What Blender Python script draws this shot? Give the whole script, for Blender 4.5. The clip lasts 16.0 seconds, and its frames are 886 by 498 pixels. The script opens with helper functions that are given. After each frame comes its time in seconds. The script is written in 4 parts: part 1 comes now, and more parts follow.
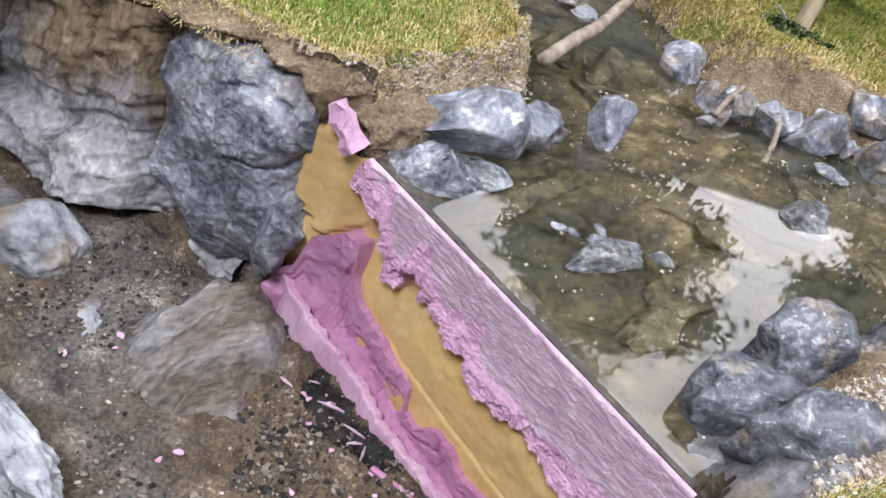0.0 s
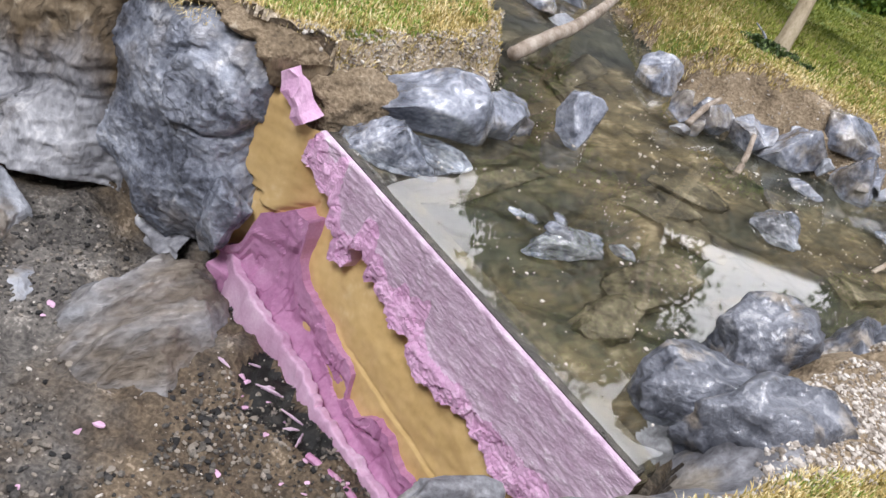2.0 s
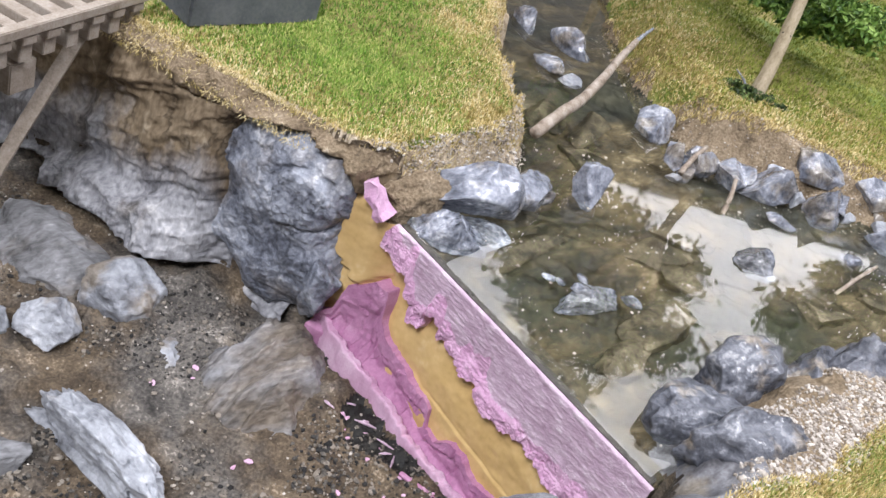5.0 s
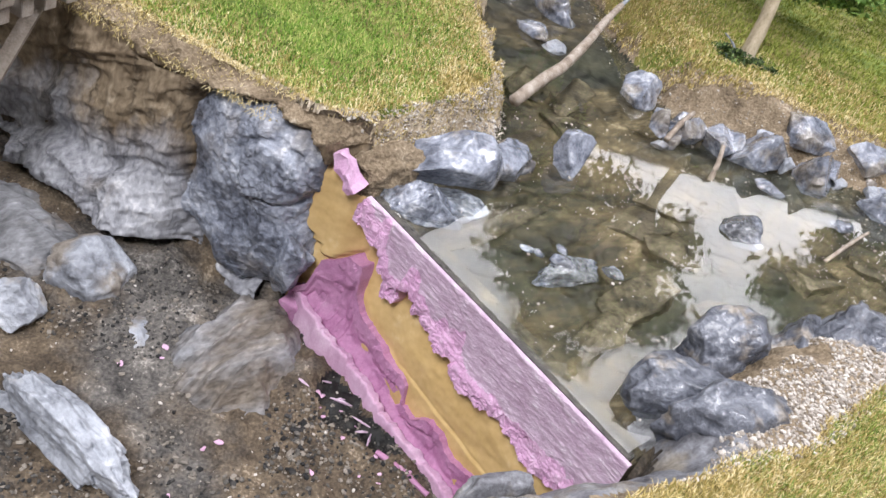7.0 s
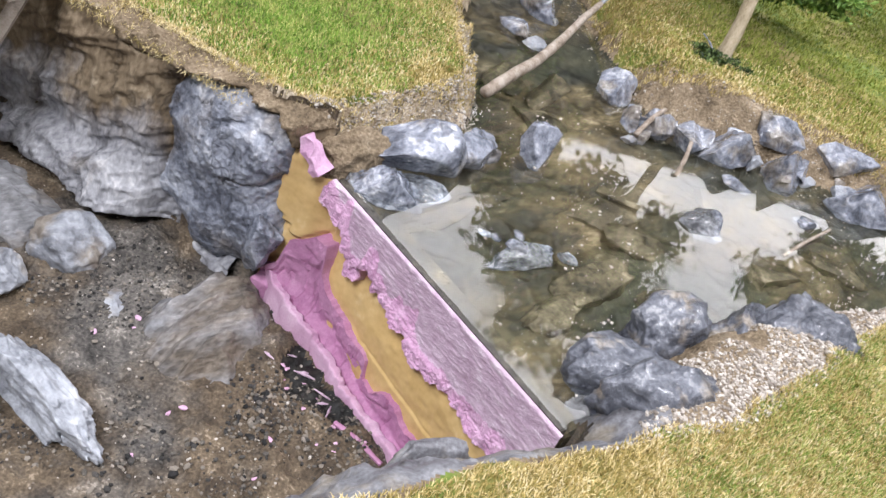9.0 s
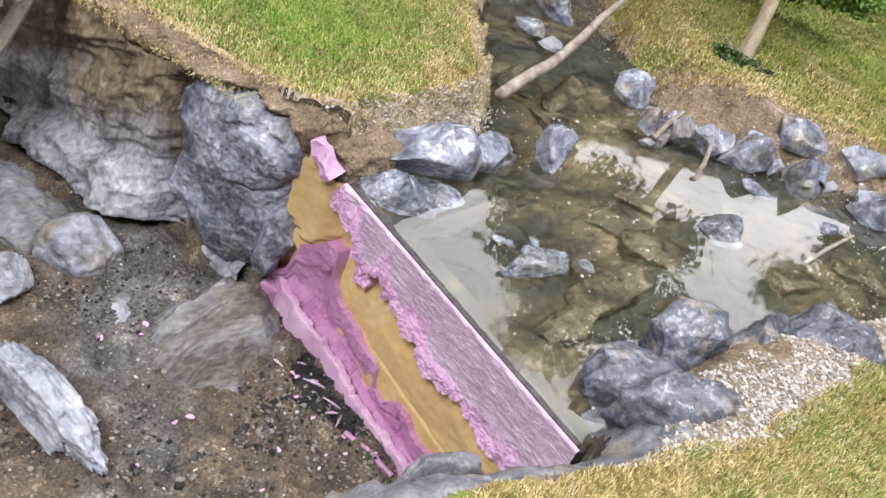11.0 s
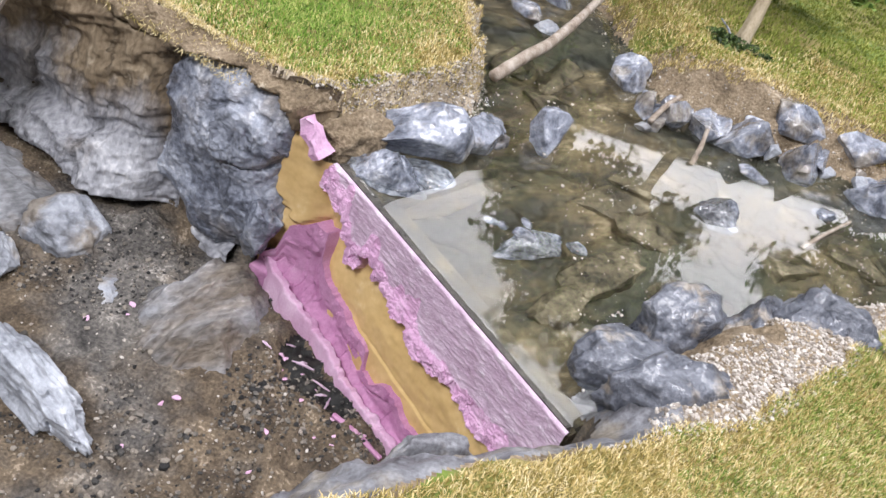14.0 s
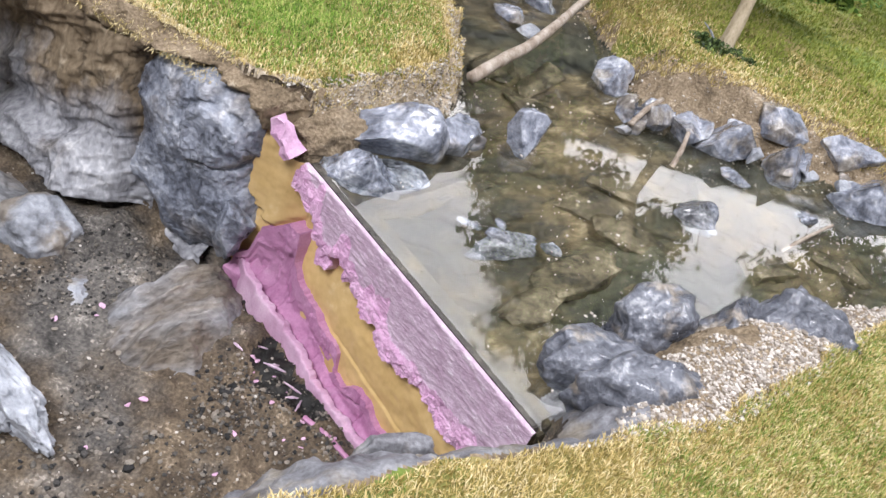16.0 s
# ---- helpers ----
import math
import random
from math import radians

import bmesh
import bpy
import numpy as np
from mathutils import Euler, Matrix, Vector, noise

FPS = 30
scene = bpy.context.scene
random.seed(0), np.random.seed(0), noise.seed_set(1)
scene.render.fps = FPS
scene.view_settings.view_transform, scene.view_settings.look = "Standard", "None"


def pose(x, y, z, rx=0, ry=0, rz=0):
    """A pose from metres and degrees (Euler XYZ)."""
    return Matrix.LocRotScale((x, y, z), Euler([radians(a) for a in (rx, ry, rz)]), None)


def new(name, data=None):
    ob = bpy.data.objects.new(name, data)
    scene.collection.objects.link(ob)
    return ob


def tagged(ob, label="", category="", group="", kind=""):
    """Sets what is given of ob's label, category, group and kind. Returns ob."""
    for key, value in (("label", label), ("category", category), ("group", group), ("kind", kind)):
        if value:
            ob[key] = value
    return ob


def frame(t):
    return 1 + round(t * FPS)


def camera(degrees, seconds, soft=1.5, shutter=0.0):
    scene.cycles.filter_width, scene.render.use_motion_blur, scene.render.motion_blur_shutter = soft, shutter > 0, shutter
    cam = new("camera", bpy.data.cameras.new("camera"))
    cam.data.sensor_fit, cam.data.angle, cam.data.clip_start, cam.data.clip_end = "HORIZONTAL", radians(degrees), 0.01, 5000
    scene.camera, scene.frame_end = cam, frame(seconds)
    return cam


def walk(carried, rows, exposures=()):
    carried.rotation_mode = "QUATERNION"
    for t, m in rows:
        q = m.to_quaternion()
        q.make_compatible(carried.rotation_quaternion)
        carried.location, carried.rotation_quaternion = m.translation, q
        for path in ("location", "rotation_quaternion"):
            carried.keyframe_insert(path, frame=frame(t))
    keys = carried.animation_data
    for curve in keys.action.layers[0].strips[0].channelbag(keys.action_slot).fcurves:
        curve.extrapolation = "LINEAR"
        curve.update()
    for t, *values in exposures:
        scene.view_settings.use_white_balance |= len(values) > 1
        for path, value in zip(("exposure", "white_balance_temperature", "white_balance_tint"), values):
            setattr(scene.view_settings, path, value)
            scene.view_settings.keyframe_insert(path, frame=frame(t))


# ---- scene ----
cam = camera(51.9, 16.0)
METRES, EYE, TILT, LEAN, TURN = 0.56, 0.3, -36.8, -19.2, 0.0
ROWS = [
    (0.0, 0.0, 0.0, 0.0, 0.0, 0.0, -0.0),
    (0.5, -0.0231, -0.0311, 0.025, -0.17, -0.05, 0.02),
    (1.0, 0.0275, -0.0076, -0.0431, -0.51, 1.06, -0.64),
    (1.5, 0.0507, 0.058, -0.0653, -0.79, 2.24, -1.99),
    (2.0, 0.0432, 0.0459, -0.0694, -0.78, 2.82, -2.63),
    (2.5, 0.053, 0.0448, -0.0801, -0.87, 3.06, -3.56),
    (3.0, 0.0199, -0.0232, -0.0354, -0.83, 2.85, -3.64),
    (3.5, -0.0124, -0.1396, 0.0058, -0.62, 2.56, -3.19),
    (6.0, -0.0259, -0.2646, 0.0497, -0.3, -0.2, 1.77),
    (6.5, -0.0174, -0.226, 0.0551, -0.3, -0.55, 1.63),
    (7.0, 0.0136, -0.2178, 0.0436, -0.19, -0.69, 1.36),
    (7.5, 0.0451, -0.2273, 0.0409, -0.18, -0.85, 0.96),
    (8.0, 0.0588, -0.2784, 0.0232, 0.01, -0.78, 0.54),
    (8.5, 0.084, -0.2787, 0.0246, 0.28, -0.81, 0.17),
    (9.0, 0.0956, -0.2771, 0.0196, 0.89, -0.74, -0.09),
    (9.5, 0.0993, -0.2609, 0.0202, 1.26, -0.74, -0.25),
    (12.0, 0.093, -0.2436, 0.0282, 1.86, -0.93, -0.32),
    (12.5, 0.0925, -0.2443, 0.0125, 1.86, -1.02, -0.34),
    (13.0, 0.0974, -0.2535, 0.015, 1.78, -0.98, -0.41),
    (13.5, 0.0972, -0.2369, 0.0075, 1.83, -1.19, -0.5),
    (14.0, 0.1081, -0.2296, 0.0137, 1.76, -1.28, -0.68),
    (14.5, 0.1054, -0.2149, 0.0128, 1.74, -1.32, -0.77),
    (15.0, 0.1065, -0.2178, 0.0043, 1.65, -1.28, -0.71),
    (15.5, 0.1124, -0.2141, -0.0042, 1.57, -1.18, -0.64),
    (16.0, 0.1476, -0.2155, -0.0036, 1.82, -0.46, -0.72),
]
walk(cam, [(t, pose(0, 0, EYE, TILT, LEAN, TURN) @ pose(METRES * x, METRES * y, METRES * z, 90 + pitch, roll, yaw)) for t, x, y, z, yaw, pitch, roll in ROWS],
     exposures=[(0.0, -0.20), (1.5, -0.20), (3.5, -0.11), (6.0, -0.09), (9.0, -0.06), (16.0, -0.06)])

# ---- light: ceiling panels of the exhibition room ----
world = bpy.data.worlds.new("world")
scene.world = world
world.use_nodes = True
world.node_tree.nodes["Background"].inputs[0].default_value = (0.9, 0.95, 1.0, 1)
world.node_tree.nodes["Background"].inputs[1].default_value = 0.3
CEIL = 2.12
PANELS = [(2.1, 3.55, 4.2, 2.5, 170), (0.9, 0.5, 0.7, 0.7, 52), (-0.9, -1.1, 1.0, 1.0, 110), (1.6, -1.0, 1.0, 1.0, 25), (-1.9, 1.3, 1.0, 1.2, 40)]


def ceiling_light(x, y, sx, sy, power):
    lamp = bpy.data.lights.new("ceiling_light", "AREA")
    lamp.shape, lamp.size, lamp.size_y, lamp.energy, lamp.color = "RECTANGLE", sx, sy, power, (0.945, 0.935, 1.0)
    ob = new("ceiling_light", lamp)
    ob.matrix_world = pose(x, y, CEIL - 0.02)
    return tagged(ob, "square white ceiling light panel, switched on", "light", "ceiling lights")


for p in PANELS:
    ceiling_light(*p)

# ---- numeric tools ----


def hash3(ix, iy, iz, seed):
    n = (ix * 374761393 + iy * 668265263 + iz * 2147483647 + seed * 1274126177) & 0xFFFFFFFF
    n = ((n ^ (n >> 13)) * 1274126177) & 0xFFFFFFFF
    return ((n ^ (n >> 16)) & 0xFFFF) / 65535.0


def vnoise(P, scale, seed=0):
    """Value noise, -1 to 1, at the points P (n, 3)."""
    Q = np.asarray(P, float) * scale
    I = np.floor(Q).astype(np.int64)
    f = Q - I
    f = f * f * (3 - 2 * f)
    out = 0
    for a in (0, 1):
        for b in (0, 1):
            for c in (0, 1):
                w = (f[:, 0] if a else 1 - f[:, 0]) * (f[:, 1] if b else 1 - f[:, 1]) * (f[:, 2] if c else 1 - f[:, 2])
                out = out + w * hash3(I[:, 0] + a, I[:, 1] + b, I[:, 2] + c, seed)
    return out * 2 - 1


def fbm(P, scale, octaves=4, seed=0, gain=0.5):
    out, amp = 0, 1.0
    for k in range(octaves):
        out = out + amp * vnoise(P, scale * 2.03 ** k, seed + 17 * k)
        amp *= gain
    return out


def ridged(P, scale, octaves=3, seed=0):
    out, amp = 0, 1.0
    for k in range(octaves):
        out = out + amp * (1 - 2 * np.abs(vnoise(P, scale * 2.1 ** k, seed + 31 * k)))
        amp *= 0.5
    return out


def signed(px, py, poly):
    """Signed distance to a polygon, positive inside."""
    px, py = np.asarray(px, float), np.asarray(py, float)
    d, inside = np.full(px.shape, 1e9), np.zeros(px.shape, bool)
    for (x0, y0), (x1, y1) in zip(poly, poly[1:] + poly[:1]):
        ex, ey = x1 - x0, y1 - y0
        k = np.clip(((px - x0) * ex + (py - y0) * ey) / (ex * ex + ey * ey), 0, 1)
        d = np.minimum(d, (px - x0 - k * ex) ** 2 + (py - y0 - k * ey) ** 2)
        cross = (y0 > py) != (y1 > py)
        if abs(ey) > 1e-9:
            inside ^= cross & (px < x0 + (py - y0) * ex / ey)
    d = np.sqrt(d)
    return np.where(inside, d, -d)


def smooth(a, b, x):
    k = np.clip((x - a) / (b - a), 0, 1)
    return k * k * (3 - 2 * k)


def mesh_ob(name, V, F, material, parent=None, label="", shade=True):
    """One mesh object from an (n, 3) array and a face array of triangles or quads."""
    V, F = np.asarray(V, np.float32), np.asarray(F, np.int32)
    me = bpy.data.meshes.new(name)
    me.vertices.add(len(V))
    me.vertices.foreach_set("co", V.ravel())
    me.loops.add(F.size)
    me.loops.foreach_set("vertex_index", F.ravel())
    me.polygons.add(len(F))
    me.polygons.foreach_set("loop_start", np.arange(0, F.size, F.shape[1], dtype=np.int32))
    me.polygons.foreach_set("use_smooth", np.full(len(F), shade))
    me.update(calc_edges=True)
    me.validate()
    me.materials.append(material)
    ob = new(name, me)
    ob.parent = parent
    if label:
        tagged(ob, label)
    return ob


def quads(nu, nv, wrap=False):
    a = np.arange(nu * nv).reshape(nu, nv)
    if wrap:
        a = np.vstack([a, a[:1]])
    return np.stack([a[:-1, :-1], a[1:, :-1], a[1:, 1:], a[:-1, 1:]], -1).reshape(-1, 4)


def part(name, bm, material, parent=None, label="", shade=False):
    me = bpy.data.meshes.new(name)
    bm.to_mesh(me)
    bm.free()
    me.materials.append(material)
    for f in me.polygons:
        f.use_smooth = shade
    ob = new(name, me)
    ob.parent = parent
    if label:
        tagged(ob, label)
    return ob


def box(sx, sy, sz, at=Matrix(), bevel=0.0, bm=None):
    bm = bm or bmesh.new()
    made = bmesh.ops.create_cube(bm, size=1, matrix=at @ Matrix.Diagonal((sx, sy, sz, 1)))
    if bevel:
        edges = {e for v in made["verts"] for e in v.link_edges}
        bmesh.ops.bevel(bm, geom=list(edges), offset=bevel, segments=2, affect="EDGES")
    return bm


# ---- materials ----


def material(name, colours, scale=60, rough=0.8, bump=0.3, bump_scale=None, detail=8, metal=0.0, spec=0.5, island=0.0, coat=0.0, stretch=(1, 1, 1), distance=0.002, speck=None, rough_var=0.15, turn=0.0, second=None, grain=0.35, cracks=None, warp=0.0):
    """A mottled surface: colours from dark to light over two scales of noise, with fine relief."""
    m = bpy.data.materials.new(name)
    m.use_nodes = True
    t = m.node_tree
    L, N = t.links.new, t.nodes.new
    b = t.nodes["Principled BSDF"]
    geo = N("ShaderNodeNewGeometry")
    mp = N("ShaderNodeMapping")
    mp.vector_type = "TEXTURE"
    mp.inputs["Scale"].default_value = stretch
    mp.inputs["Rotation"].default_value = (0, 0, radians(turn))
    L(geo.outputs["Position"], mp.inputs["Vector"])
    big, fine = N("ShaderNodeTexNoise"), N("ShaderNodeTexNoise")
    big.inputs["Scale"].default_value, big.inputs["Detail"].default_value = scale, detail
    big.inputs["Roughness"].default_value, big.inputs["Distortion"].default_value = 0.65, warp
    fine.inputs["Scale"].default_value, fine.inputs["Detail"].default_value = bump_scale or scale * 6, 6
    for n in (big, fine):
        L(mp.outputs[0], n.inputs["Vector"])
    mix = N("ShaderNodeMath")
    mix.operation = "MULTIPLY_ADD"
    L(fine.outputs["Fac"], mix.inputs[0])
    mix.inputs[1].default_value = grain
    L(big.outputs["Fac"], mix.inputs[2])
    last = mix
    if island:
        add = N("ShaderNodeMath")
        add.operation = "MULTIPLY_ADD"
        L(geo.outputs["Random Per Island"], add.inputs[0])
        add.inputs[1].default_value = island
        L(mix.outputs[0], add.inputs[2])
        shift = N("ShaderNodeMath")
        shift.operation = "SUBTRACT"
        L(add.outputs[0], shift.inputs[0])
        shift.inputs[1].default_value = island / 2
        last = shift
    ramp = N("ShaderNodeValToRGB")
    ramp.color_ramp.elements.remove(ramp.color_ramp.elements[1])
    lo, hi = 0.30 + 0.35 * grain, 0.62 + 0.88 * grain
    for k, c in enumerate(colours):
        at = lo + (hi - lo) * k / max(1, len(colours) - 1)
        e = ramp.color_ramp.elements[0] if k == 0 else ramp.color_ramp.elements.new(at)
        e.position, e.color = at, (*c, 1)
    L(last.outputs[0], ramp.inputs[0])
    colour = ramp.outputs[0]
    if second:
        wide, other, blend, mask = N("ShaderNodeTexNoise"), N("ShaderNodeValToRGB"), N("ShaderNodeMix"), N("ShaderNodeMapRange")
        wide.inputs["Scale"].default_value, wide.inputs["Detail"].default_value = second[0], 5
        wide.inputs["Roughness"].default_value = 0.6
        L(mp.outputs[0], wide.inputs["Vector"])
        other.color_ramp.elements.remove(other.color_ramp.elements[1])
        for k, c in enumerate(second[1]):
            at = lo + (hi - lo) * k / max(1, len(second[1]) - 1)
            e = other.color_ramp.elements[0] if k == 0 else other.color_ramp.elements.new(at)
            e.position, e.color = at, (*c, 1)
        L(last.outputs[0], other.inputs[0])
        if len(second) > 4:
            split, rise = N("ShaderNodeSeparateXYZ"), N("ShaderNodeMath")
            L(geo.outputs["Position"], split.inputs[0])
            rise.operation = "MULTIPLY_ADD"
            L(split.outputs["Z"], rise.inputs[0])
            rise.inputs[1].default_value = second[4]
            L(wide.outputs["Fac"], rise.inputs[2])
            L(rise.outputs[0], mask.inputs["Value"])
        else:
            L(wide.outputs["Fac"], mask.inputs["Value"])
        mask.inputs["From Min"].default_value, mask.inputs["From Max"].default_value = second[2], second[3]
        blend.data_type = "RGBA"
        L(mask.outputs[0], blend.inputs["Factor"])
        L(colour, blend.inputs["A"])
        L(other.outputs[0], blend.inputs["B"])
        colour = blend.outputs["Result"]
    height_out = mix.outputs[0]
    if cracks:
        bend, shift2, cells, thin, dark, sink = N("ShaderNodeVectorMath"), N("ShaderNodeVectorMath"), N("ShaderNodeTexVoronoi"), N("ShaderNodeMapRange"), N("ShaderNodeMix"), N("ShaderNodeMath")
        bend.operation, shift2.operation = "SCALE", "ADD"
        L(big.outputs["Color"], bend.inputs[0])
        bend.inputs["Scale"].default_value = 0.9 / cracks[0]
        L(mp.outputs[0], shift2.inputs[0])
        L(bend.outputs[0], shift2.inputs[1])
        cells.feature = "DISTANCE_TO_EDGE"
        cells.inputs["Scale"].default_value = cracks[0]
        L(shift2.outputs[0], cells.inputs["Vector"])
        L(cells.outputs["Distance"], thin.inputs["Value"])
        thin.inputs["From Min"].default_value, thin.inputs["From Max"].default_value = 0.0, cracks[1]
        thin.inputs["To Min"].default_value, thin.inputs["To Max"].default_value = cracks[2], 0.0
        patchy = N("ShaderNodeMath")
        patchy.operation = "MULTIPLY"
        L(thin.outputs[0], patchy.inputs[0])
        L(big.outputs["Fac"], patchy.inputs[1])
        dark.data_type = "RGBA"
        L(patchy.outputs[0], dark.inputs["Factor"])
        L(colour, dark.inputs["A"])
        dark.inputs["B"].default_value = (*(0.25 * q for q in colours[0]), 1)
        colour = dark.outputs["Result"]
        sink.operation = "SUBTRACT"
        L(mix.outputs[0], sink.inputs[0])
        L(patchy.outputs[0], sink.inputs[1])
        height_out = sink.outputs[0]
    if speck:
        vor = N("ShaderNodeTexVoronoi")
        vor.inputs["Scale"].default_value = speck[0]
        L(geo.outputs["Position"], vor.inputs["Vector"])
        less = N("ShaderNodeMath")
        less.operation = "LESS_THAN"
        L(vor.outputs["Distance"], less.inputs[0])
        less.inputs[1].default_value = speck[1]
        mx = N("ShaderNodeMix")
        mx.data_type = "RGBA"
        L(less.outputs[0], mx.inputs["Factor"])
        L(colour, mx.inputs["A"])
        mx.inputs["B"].default_value = (*speck[2], 1)
        colour = mx.outputs["Result"]
    L(colour, b.inputs["Base Color"])
    rr = N("ShaderNodeMapRange")
    L(big.outputs["Fac"], rr.inputs["Value"])
    rr.inputs["From Min"].default_value, rr.inputs["From Max"].default_value = 0.3, 0.7
    rr.inputs["To Min"].default_value, rr.inputs["To Max"].default_value = max(0.02, rough - rough_var), min(1, rough + rough_var)
    L(rr.outputs[0], b.inputs["Roughness"])
    b.inputs["Metallic"].default_value = metal
    b.inputs["Specular IOR Level"].default_value = spec
    b.inputs["Coat Weight"].default_value = coat
    b.inputs["Coat Roughness"].default_value = 0.12
    bp = N("ShaderNodeBump")
    bp.inputs["Strength"].default_value, bp.inputs["Distance"].default_value = bump, distance
    L(height_out, bp.inputs["Height"])
    L(bp.outputs[0], b.inputs["Normal"])
    return m


GREYS = [(0.025, 0.025, 0.027), (0.10, 0.105, 0.115), (0.24, 0.25, 0.265), (0.52, 0.52, 0.53)]
M_FLOOR = material("creek_sand", [(0.017, 0.012, 0.008), (0.080, 0.059, 0.038), (0.185, 0.142, 0.094), (0.36, 0.29, 0.21)], 36, 0.9, 1.0, 380, distance=0.004, grain=0.6, warp=0.5,
                   second=(7, [(0.018, 0.017, 0.016), (0.085, 0.079, 0.072), (0.20, 0.185, 0.165), (0.40, 0.37, 0.33)], 0.48, 0.60))
M_CLIFF = material("cliff_rock", [(0.040, 0.028, 0.017), (0.150, 0.110, 0.066), (0.275, 0.215, 0.14), (0.46, 0.39, 0.29)], 24, 0.8, 1.0, 220, stretch=(1, 1, 2.2), distance=0.004, grain=0.5, warp=0.8, cracks=(13, 0.03, 0.5),
                   second=(14, [(0.06, 0.06, 0.065), (0.285, 0.29, 0.315), (0.52, 0.53, 0.56), (0.78, 0.78, 0.79)], 0.66, 0.92, -4.5))
M_APRON = material("apron_rock", [(0.06, 0.055, 0.05), (0.18, 0.17, 0.165), (0.31, 0.31, 0.315), (0.50, 0.49, 0.48)], 24, 0.75, 0.8, 260, distance=0.003)
M_BLUE = material("blue_rock", [(0.022, 0.024, 0.031), (0.155, 0.172, 0.215), (0.37, 0.40, 0.465), (0.76, 0.78, 0.82)], 24, 0.38, 1.0, 210, distance=0.005, warp=0.7, grain=0.5, cracks=(11, 0.02, 0.35),
                  second=(10, [(0.025, 0.023, 0.022), (0.16, 0.145, 0.135), (0.32, 0.295, 0.275), (0.62, 0.60, 0.58)], 0.5, 0.62))
M_PALE = material("pale_rock", [(0.06, 0.063, 0.07), (0.24, 0.255, 0.285), (0.43, 0.455, 0.50), (0.76, 0.78, 0.81)], 26, 0.55, 1.0, 160, distance=0.006, warp=0.6, grain=0.4,
                  second=(15, [(0.06, 0.05, 0.04), (0.17, 0.145, 0.12), (0.32, 0.29, 0.25), (0.55, 0.52, 0.48)], 0.54, 0.64))
M_SLAB = material("brown_slab_rock", [(0.035, 0.028, 0.021), (0.125, 0.103, 0.080), (0.235, 0.20, 0.16), (0.42, 0.38, 0.33)], 30, 0.8, 1.0, 240, turn=40, stretch=(2.2, 1, 1), distance=0.005, warp=0.6, grain=0.5,
                  second=(11, [(0.05, 0.05, 0.052), (0.165, 0.168, 0.175), (0.29, 0.295, 0.31), (0.52, 0.52, 0.53)], 0.36, 0.50))
M_WET = material("wet_rock", [(0.012, 0.014, 0.020), (0.14, 0.158, 0.20), (0.39, 0.42, 0.49), (0.86, 0.88, 0.92)], 44, 0.10, 1.0, 240, coat=1.0, distance=0.005, warp=0.7, grain=0.5,
                 second=(16, GREYS, 0.5, 0.6))
M_SHINE = material("glossy_blue_rock", [(0.022, 0.026, 0.034), (0.145, 0.16, 0.20), (0.36, 0.385, 0.45), (0.86, 0.88, 0.92)], 38, 0.16, 0.8, 200, coat=0.8, distance=0.004, warp=0.4, grain=0.35,
                   second=(18, [(0.04, 0.036, 0.032), (0.19, 0.17, 0.15), (0.40, 0.37, 0.33), (0.74, 0.71, 0.67)], 0.52, 0.62))
M_DRY = material("shore_rock", [(0.010, 0.011, 0.014), (0.068, 0.075, 0.094), (0.185, 0.198, 0.232), (0.62, 0.63, 0.65)], 34, 0.36, 1.0, 260, coat=0.35, distance=0.005, warp=0.35, grain=0.4,
                 second=(26, [(0.06, 0.05, 0.04), (0.20, 0.17, 0.14), (0.40, 0.36, 0.31), (0.62, 0.58, 0.52)], 0.57, 0.66))
M_LIP = material("lip_rock", [(0.05, 0.05, 0.055), (0.14, 0.14, 0.152), (0.225, 0.23, 0.248), (0.36, 0.36, 0.37)], 50, 0.55, 0.5, 400,
                 second=(20, [(0.08, 0.065, 0.05), (0.18, 0.155, 0.125), (0.27, 0.245, 0.205), (0.38, 0.35, 0.31)], 0.52, 0.64))
M_BED = material("pool_bed", [(0.004, 0.0035, 0.002), (0.028, 0.022, 0.010), (0.11, 0.085, 0.042), (0.34, 0.28, 0.18)], 24, 0.7, 1.0, 220, stretch=(2.4, 1, 1), turn=38, distance=0.004,
                 second=(9, [(0.004, 0.005, 0.003), (0.014, 0.016, 0.008), (0.038, 0.038, 0.02), (0.11, 0.105, 0.075)], 0.45, 0.6), speck=(110, 0.06, (0.45, 0.42, 0.36)))
M_SOIL = material("bank_soil", [(0.14, 0.10, 0.06), (0.38, 0.30, 0.20), (0.60, 0.51, 0.385), (0.78, 0.70, 0.57)], 40, 0.95, 1.0, 420, distance=0.004, grain=0.6)
M_BANK = material("brown_bank_soil", [(0.065, 0.046, 0.027), (0.20, 0.15, 0.093), (0.35, 0.275, 0.185), (0.52, 0.44, 0.33)], 34, 0.95, 1.0, 380, distance=0.005, grain=0.6)
# ledge foam: the recess's shade is put into this deeper pink
M_PINKSHADED = material("pink_foam_shaded", [(0.33, 0.125, 0.255), (0.45, 0.20, 0.36), (0.53, 0.265, 0.435), (0.64, 0.39, 0.55)], 22, 0.7, 0.15, 500)
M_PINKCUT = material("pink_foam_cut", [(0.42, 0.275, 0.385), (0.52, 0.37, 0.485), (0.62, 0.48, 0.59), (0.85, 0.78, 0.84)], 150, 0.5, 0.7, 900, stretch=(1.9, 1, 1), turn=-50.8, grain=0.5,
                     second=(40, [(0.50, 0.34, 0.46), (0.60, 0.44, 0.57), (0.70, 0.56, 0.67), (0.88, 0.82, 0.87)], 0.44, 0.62))
